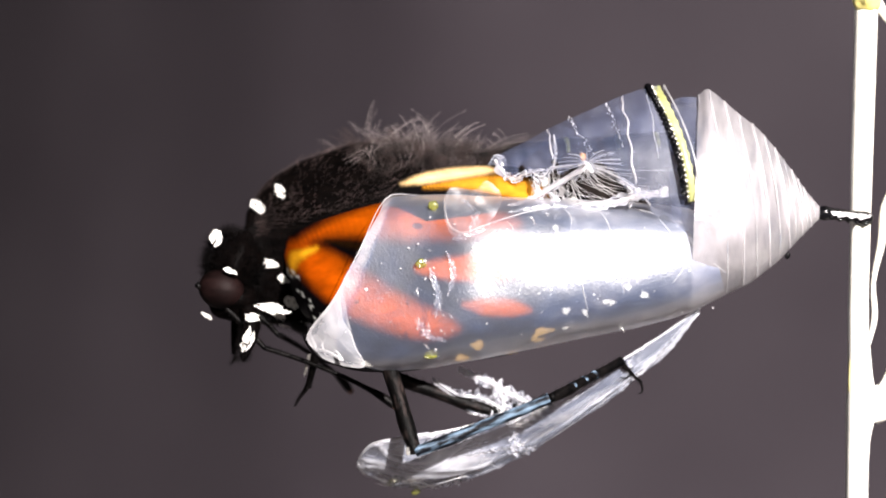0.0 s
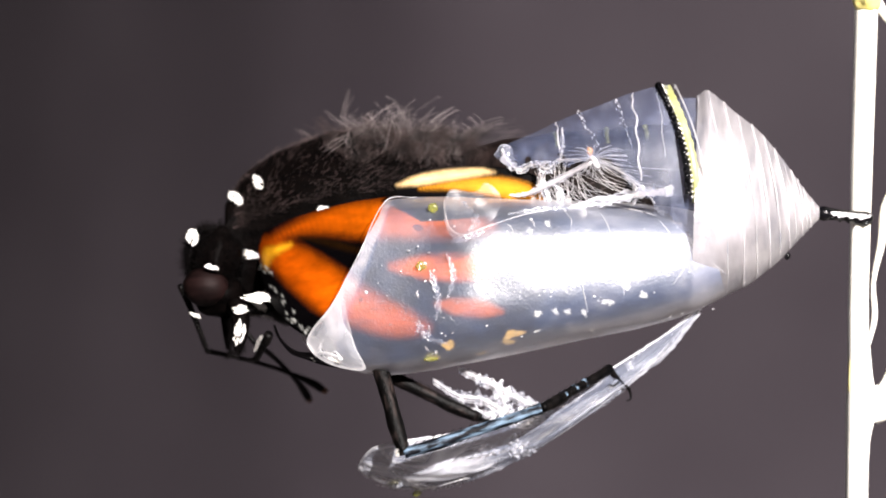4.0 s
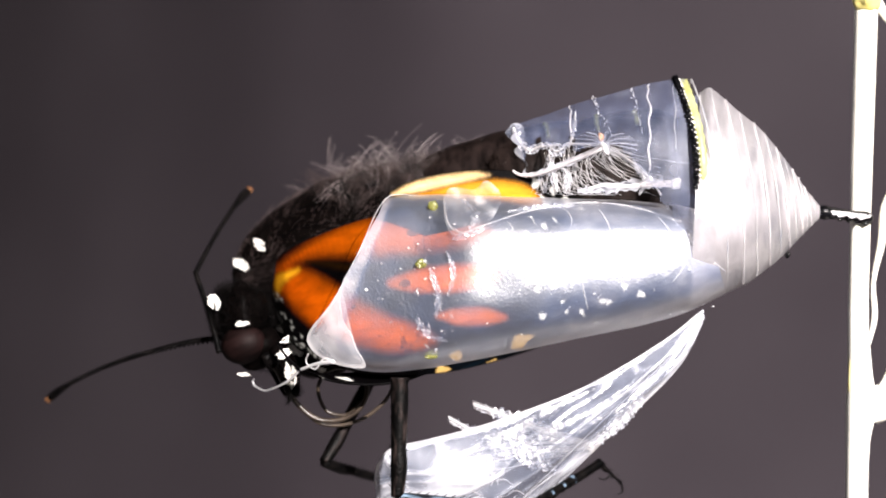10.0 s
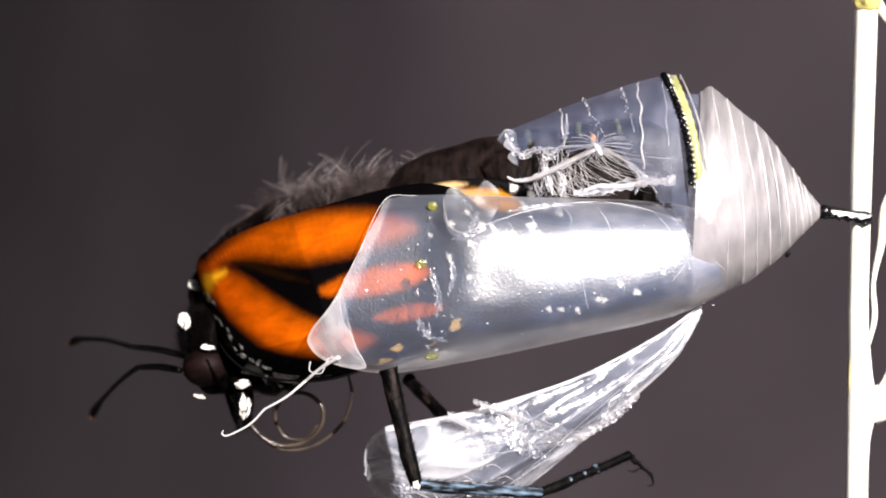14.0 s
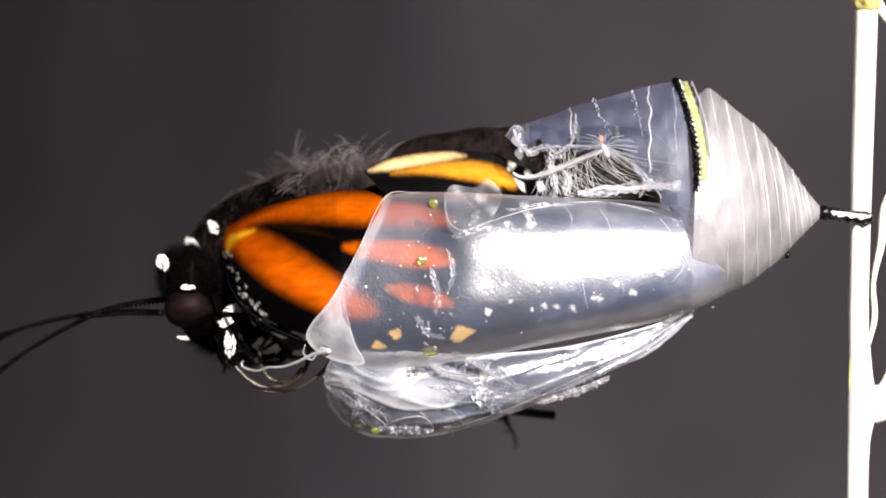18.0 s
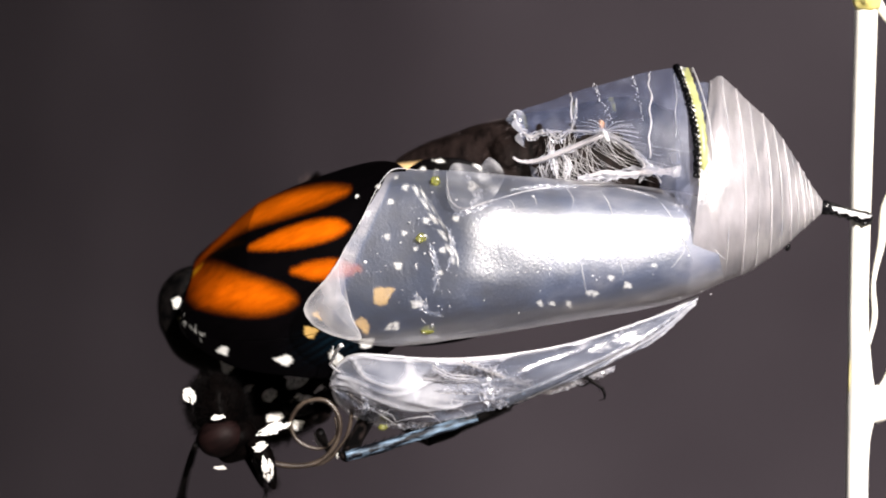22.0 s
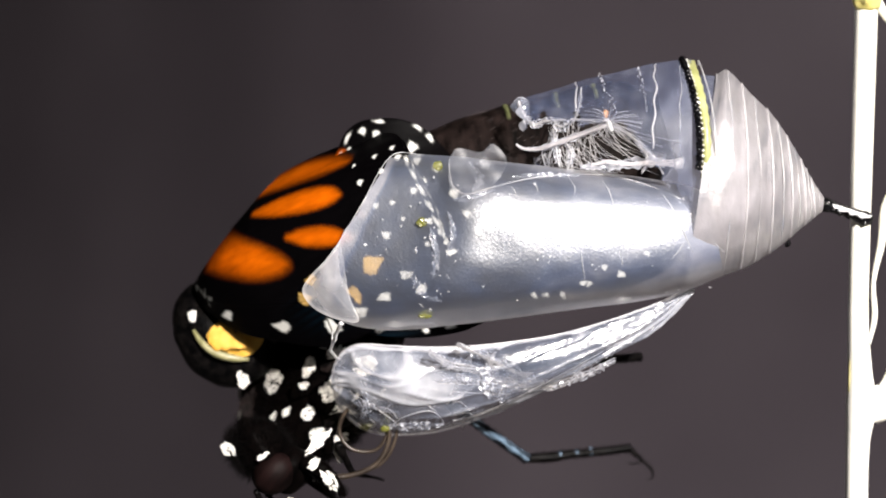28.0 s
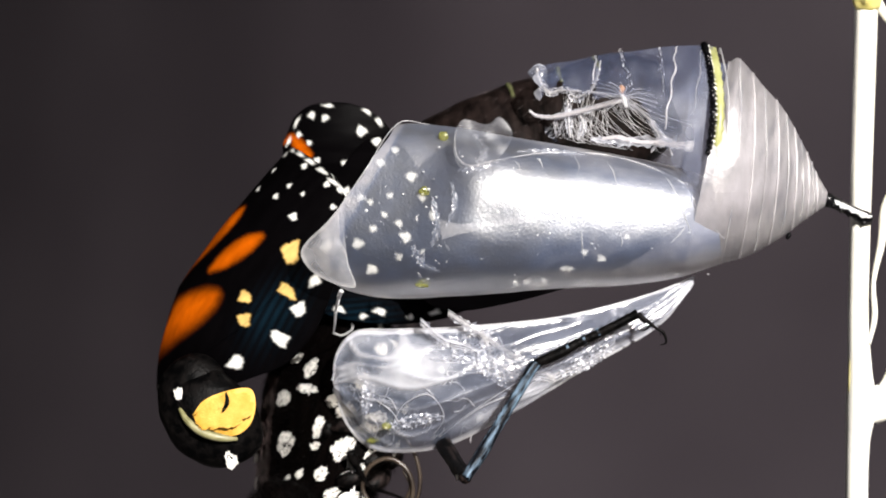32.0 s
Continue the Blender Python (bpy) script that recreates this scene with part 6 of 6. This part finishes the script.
LINING_AT = (985, 668, flap_front(985, 668) - 6)
lining_paths = ([(985, 668), (925, 655), (870, 644), (830, 618), (785, 606), (742, 572)], [(985, 672), (925, 640), (868, 604), (830, 580), (790, 556)],
                [(870, 640), (862, 610), (850, 585)], [(985, 668), (1040, 640), (1090, 606)], [(960, 668), (895, 666), (842, 646), (800, 630)])
lining = part("torn_lining", torn_strip([(u, v, LINING_AT[2]) for u, v in lining_paths[0]], 13, 1.0, 0.30, 90, 10, 1.2), M_FLAP, flap, "crumpled white lining shreds", pivot=LINING_AT)
for k, pts in enumerate(lining_paths):
    if k:
        part("shred", torn_strip([(u, v, LINING_AT[2] - 3 * k) for u, v in pts], 12 - k, 3.0 + k, 0.34, 60, 8, 1.2), M_FLAP, lining)
    tagged(part("lining_fibre", bundle([(u, v, LINING_AT[2] - 4, 6.0 - j * 0.4) for j, (u, v) in enumerate(pts)], 10, 1.5, 70 + k, 0.45), M_LINE, lining), kind="stuff")

# ---- loose strand at the mouth of the case ----
strand_a = part("strand", tube([(784, 441, 0, 3.8), (740, 438, 0, 3.0), (696, 441, 0, 2.6)], 6, 24), M_THREAD, case, "loose white strand", pivot=(784, 441, 0))
part("strand_fray", tube([(784, 443, 3, 1.8), (760, 432, 2, 1.6), (735, 446, 0, 1.4), (712, 430, 2, 1.2), (720, 416, 3, 1)], 6, 40), M_THREAD, strand_a)
strand_b = part("strand", tube([(784, 441, 0, 2.6), (740, 445, 0, 2.1), (696, 441, 0, 1.8)], 6, 24), M_THREAD, case, "loose white strand", pivot=(784, 441, 0))
strand_c = part("strand", tube([(784, 441, 0, 1.8), (750, 445, 0, 1.7), (720, 440, 0, 1.6), (703, 434, 0, 1.5), (700, 427, 0, 1.3), (706, 424, 0, 0.9)], 6, 60), M_THREAD, case, "loose white strand", pivot=(784, 441, 0))

# ---- the other wings ----
HIND_AT = (905, 320, 4)


def hind_depth(x, y):
    return y * y / 500 + (x + 120) ** 2 / 2600


YELLOW = (0.52, 0.20, 0.008)
HIND_UP = [(640, 306), (660, 292), (720, 276), (800, 270), (870, 276), (930, 300), (980, 325), (1010, 350), (1040, 400)]
HIND_LOW = [(640, 310), (660, 330), (720, 400), (800, 470), (870, 520), (930, 540), (980, 535), (1010, 510), (1040, 420)]
HIND_STRIPES = [((0.56, 0.36, 0.12), 9, [(650, 306, 3), (690, 296, 10), (740, 287, 11), (795, 280, 8), (822, 280, 2)]), (YELLOW, 12, [(690, 311, 2), (760, 304, 10), (830, 306, 18), (880, 317, 18), (908, 330, 9)])]
HIND_SPOTS = [(905, 298, 6, 8, 30, PALE), (922, 332, 4, 11, -35, PALE), (958, 334, 6, 9, -30, PALE), (935, 312, 5, 7, 0, PALE), (982, 350, 6, 7, 0, PALE)]
for k in range(3):
    HIND_SPOTS += [(930 + 8 * k - 1.3 * k * k, 368 + 17 * k, 8, 7, 0, PALE), (895 + 8 * k - 1.3 * k * k, 380 + 16 * k, 6, 6, 0, PALE)]
hindwing = part("hindwing", wing_at(
    wing_geo(HIND_UP, HIND_LOW, 640, 1040, 150, 90, hind_depth, (905, 320), HIND_STRIPES, HIND_SPOTS, 2.0, 0.985), *HIND_AT), M_WING, butterfly,
    "black wing with cream and yellow edge", pivot=HIND_AT, thick=3)

LOW_AT = (735, 600, 60)
LOW_UP = [(590, 590), (610, 560), (660, 540), (740, 535), (820, 545), (860, 575), (876, 600)]
LOW_LOW = [(590, 600), (610, 622), (660, 634), (740, 640), (820, 630), (860, 615), (876, 604)]
LOW_SPOTS = [(632, 612, 9, 5, 15, PALE), (676, 625, 6, 4, -20, PALE), (706, 616, 10, 5, 10, PALE), (762, 626, 5, 4, 0, PALE), (806, 618, 9, 4, -15, PALE), (838, 610, 4, 3, 0, PALE)]
hind_edge = part("hindwing", wing_at(wing_geo(LOW_UP, LOW_LOW, 590, 876, 140, 50, lambda x, y: (x * x * 0.5 + y * y * 3) / 420, (735, 600), [], LOW_SPOTS, 5.0, 0.99), *LOW_AT), M_WING, butterfly,
                 "black hind wing edge with white spots", pivot=LOW_AT, thick=3)

FAN_AT = (1075, 500, -70)
FAN_UP = [(790, 510), (810, 470), (860, 448), (940, 440), (1020, 438), (1100, 436), (1170, 440), (1212, 456), (1236, 480)]
FAN_LOW = [(790, 520), (810, 560), (860, 580), (940, 578), (1020, 568), (1100, 552), (1170, 532), (1212, 512), (1236, 490)]
fan_rnd = random.Random(77)
FAN_SPOTS = [(960 + 29 * k + fan_rnd.uniform(-13, 13), 548 - 7 * k + fan_rnd.uniform(-17, 17), fan_rnd.uniform(3, 6.5), fan_rnd.uniform(3, 6), fan_rnd.uniform(-40, 40), PALE) for k in range(8)]
hind_fan = part("hindwing", wing_at(wing_geo(FAN_UP, FAN_LOW, 790, 1236, 240, 80, lambda x, y: (x * x * 0.25 + y * y * 2) / 420, (1075, 500), [], FAN_SPOTS, 6.0, 0.99), *FAN_AT), M_WING, butterfly,
                "pleated black hind wing with white spots", pivot=FAN_AT, thick=3)

TIP_AT = (720, 370, -20)
TIP_UP = [(560, 400), (575, 350), (600, 300), (640, 250), (680, 240), (710, 258), (735, 290), (752, 330), (768, 370), (780, 410), (786, 440)]
TIP_LOW = [(560, 410), (575, 440), (600, 470), (640, 495), (680, 510), (710, 530), (735, 520), (752, 526), (768, 500), (780, 476), (786, 450)]
TIP_SPOTS = [(x, y, a, a * 0.85, 30 * math.sin(x), PALE) for x, y, a in (
    (665, 248, 7), (673, 287, 7), (698, 264, 6), (728, 312, 8), (600, 398, 7), (632, 432, 9), (657, 478, 9), (638, 349, 6), (655, 358, 5), (612, 337, 6), (680, 380, 5), (706, 396, 6),
    (718, 420, 9), (770, 380, 10), (690, 346, 5), (660, 405, 6), (748, 350, 6), (790, 330, 6), (800, 420, 8), (752, 450, 8), (820, 380, 6), (705, 455, 6))]
wing_tip = part("wing_tip", (lambda g: ([v + at(*TIP_AT) for v in g[0]], g[1], g[2]))(
    wing_geo(TIP_UP, TIP_LOW, 560, 786, 150, 80, lambda x, y: (min(x, 0) ** 2 * 0.6 + max(x, 0) ** 2 * 0.25 + y * y) / 420, (720, 370), [], TIP_SPOTS, 4.0, 0.99)), M_WING, butterfly,
    "folded black wing end with white spots", pivot=TIP_AT, thick=3)

FAR_AT = (600, 240, 40)
FAR_UP = [(496, 258), (505, 235), (520, 205), (545, 186), (580, 180), (620, 182), (660, 198), (690, 225), (720, 260), (740, 300)]
FAR_LOW = [(496, 262), (505, 300), (520, 330), (545, 360), (580, 380), (620, 390), (660, 390), (690, 380), (720, 360), (740, 310)]
FAR_SPOTS = [(550, 203, 7, 8, 30, PALE), (575, 208, 8, 6, -30, PALE), (527, 238, 5, 6, 20, PALE), (546, 253, 5, 5, 0, PALE), (640, 232, 10, 11, 10, PALE), (523, 215, 3, 11, 25, PALE),
             (508, 250, 3, 9, 25, PALE), (580, 186, 10, 3, 5, PALE), (650, 196, 9, 4, 30, PALE), (672, 215, 5, 9, -35, PALE), (560, 285, 6, 6, 0, PALE), (610, 290, 7, 6, 0, PALE)]
FAR_SPOTS = [(x, y, 0.75 * a, 0.75 * c, turn, tone) for x, y, a, c, turn, tone in FAR_SPOTS]
far_wing = part("forewing", (lambda g: ([v + at(*FAR_AT) for v in g[0]], g[1], g[2]))(
    wing_geo(FAR_UP, FAR_LOW, 496, 740, 100, 80, lambda x, y: (x * x + y * y) / 420, (600, 240), [(ORANGE, 8, [(499, 252, 3), (515, 243, 7), (530, 262, 12), (545, 274, 7)])], FAR_SPOTS, 3.0, 0.99)), M_WING, butterfly,
    "black far wing with white spots", pivot=FAR_AT, thick=3)

# wing root with its yellow underside, which comes into sight late
ROOT_AT = (378, 735, 0)
root = part("wing_root", blob(378, 735, 0, 96, 80, 46, 40, 0.08, 2.0, 40, 26), M_BLACK, butterfly, "rounded black wing root", pivot=ROOT_AT)
part("root_lobe", blob(346, 694, 14, 62, 76, 40, 12, 0.05, 5.0, 30, 20), M_BLACK, root, "matte black swelling of the wing root")
part("yellow_patch", patch([(345, 728), (365, 702), (410, 684), (448, 682), (456, 712), (446, 745), (420, 764), (385, 760), (356, 745)], -44, 10, 4.0, wrinkle=2), M_YOLK, root,
     "bright yellow patch")
part("pale_rim", tube([(322, 716, -38, 3), (336, 738, -46, 6), (362, 758, -50, 8), (396, 768, -50, 7), (424, 770, -44, 3)], 8, 30), M_RIM, root)
for k, (u, v, a, c) in enumerate(((402, 722, 48, 30), (372, 730, 24, 18), (430, 710, 22, 24))):
    part("yellow_mark", scale_patch(at(u, v, -57), Vector((0, -1, 0)), Vector((0.9, 0, 0.4)), a, c, 120 + k, 2.2), M_YOLK, root)
part("slit", tube([(404, 688, -60, 2), (406, 706, -64, 4), (398, 722, -65, 2)], 6, 16), M_BLACK, root)
part("white_mark", scale_patch(at(412, 806, -34), Vector((0, -1, -0.3)), Vector((0.2, 0, -1)), 17, 12, 101), M_WHITE, root)
part("white_mark", scale_patch(at(322, 690, -32), Vector((-0.3, -1, 0)), Vector((0, 0, -1)), 11, 8, 102), M_WHITE, root)

# ---- legs ----
def leg_part(name, length, r0, r1, material, label="", rings=()):
    """A leg's piece along -x, with spines; rings: places of pale joints along it, 0 to 1."""
    pts = [(784, 441, 0, r0), (784 - 0.25 * length, 443, 0, (r0 + r1) / 2 + 1.5)]
    for f in (0.4, 0.55, 0.7, 0.8):
        pts.append((784 - f * length, 442 + 1.5 * wobble(f * 9, length, 1), 0, (r0 + r1) / 2 + (r1 - r0) * (f - 0.3) + 2.2 * wobble(f * 20, length, 4)))
    ob = part(name, tube(pts + [(784 - 0.95 * length, 441, 0, r1), (784 - length, 441, 0, r1 * 1.15)], 12, 40), material, butterfly, label, pivot=(784, 441, 0))
    count = max(6, int(length / 9))
    spines = []
    for k in range(count):
        x, side = 784 - length * (0.08 + 0.9 * k / count), 1 if k % 2 else -1
        spines.append(tube([(x, 441 + (r0 + (r1 - r0) * k / count) * 0.9 * side, 0, 1.0), (x - 8, 441 + ((r0 + r1) / 2 + 4) * side, 4 * wobble(k, 3, 1), 0.4)], 4, 4))
    tagged(part("spines", joined(*spines), M_BLACK, ob), kind="stuff")
    for f in rings:
        r = r0 + (r1 - r0) * f
        part("joint_ring", tube([(784 - length * f + 2.5, 441, 0, r + 0.6), (784 - length * f - 2.5, 441, 0, r + 0.4)], 12, 6), M_LEG, ob)
    return ob


near_femur = leg_part("femur", 205, 11, 15, M_FEMUR)
part("knee_scales", scale_patch(at(784, 441, -11), Vector((0, -1, 0)), Vector((-1, 0, 0)), 7, 5, 91, 0.5), M_WHITE, near_femur, "few white scales")
near_tibia = leg_part("tibia", 248, 9, 9.5, M_LEG, "black shin with painted pale blue highlights")
near_tarsus = leg_part("tarsus", 200, 8.5, 8, M_BLACK, "", (0.32, 0.48, 0.62))
near_claw = leg_part("claw", 58, 5, 2.5, M_BLACK)
part("claw_hook", tube([(730, 441, 0, 3), (720, 446, 0, 2.4), (714, 454, 0, 1.6), (720, 462, 0, 0.6)], 6, 20), M_BLACK, near_claw)
part("claw_hook", tube([(752, 441, 0, 2), (758, 458, 0, 1.6), (770, 464, 0, 0.6)], 6, 20), M_BLACK, near_claw)
far_femur = leg_part("femur", 190, 10, 12, M_FEMUR)
far_tibia = leg_part("tibia", 230, 9, 8, M_BLACK)
foreleg = leg_part("foreleg", 76, 8, 6, M_BLACK)
part("foreleg_band", scale_patch(at(758, 441, -8), Vector((0, -1, 0)), Vector((-1, 0, 0)), 26, 6, 93, 1.2), M_WHITE, foreleg, "white scale band")
part("foot", tube([(710, 441, 0, 5), (690, 430, 0, 4), (650, 400, 6, 3), (625, 384, 10, 2)], 8, 24), M_BLACK, foreleg)


def moved(ob, pose_at, carrier=None):
    walk(ob, [(t, carrier(t).inverted() @ pose_at(t) if carrier else pose_at(t)) for t in TIMES])


def motions():
    moved(case, case_pose)
    moved(dome, dome_pose, case_pose)
    moved(pod, pod_pose, case_pose)
    moved(cremaster, stalk_pose, case_pose)
    moved(flap, flap_pose, case_pose)
    moved(lining, lining_pose, flap_pose)
    moved(butterfly, body_pose)
    for ob in tufts:
        walk(ob, [(t, pose(0, 0, 0, between(TUFT_ROLL, t)[0])) for t in TIMES])
    moved(head, head_pose, body_pose)
    moved(abdomen, abdomen_pose, body_pose)
    moved(forewing, wing_pose, body_pose)
    moved(far_fore, far_fore_pose, body_pose)
    walk(wing_margin, [(t, margin_pose(t)) for t in TIMES])
    moved(root, root_pose, body_pose)
    moved(hindwing, hind_pose, body_pose)
    moved(hind_fan, fan_pose, body_pose)
    moved(hind_edge, low_pose, body_pose)
    moved(wing_tip, tip_pose, body_pose)
    moved(far_wing, far_wing_pose, body_pose)
    moved(near_femur, near_femur_pose, body_pose)
    moved(near_tibia, near_tibia_pose, body_pose)
    moved(near_tarsus, near_tarsus_pose, body_pose)
    moved(near_claw, near_claw_pose, body_pose)
    moved(far_femur, far_femur_pose, body_pose)
    moved(far_tibia, far_tibia_pose, body_pose)
    moved(foreleg, foreleg_pose, body_pose)
    moved(proboscis, proboscis_pose, head_pose)
    moved(strand_a, strand_a_pose, case_pose)
    moved(strand_b, strand_b_pose, case_pose)
    moved(strand_c, strand_c_pose, case_pose)
    moved(antenna_near, near_antenna_pose, body_pose)
    moved(antenna_far, far_antenna_pose, body_pose)
    for ob in (whip_near, club_near):
        moved(ob, near_whip_pose, near_antenna_pose)
    for ob in (whip_far, club_far):
        moved(ob, far_whip_pose, far_antenna_pose)


motions()
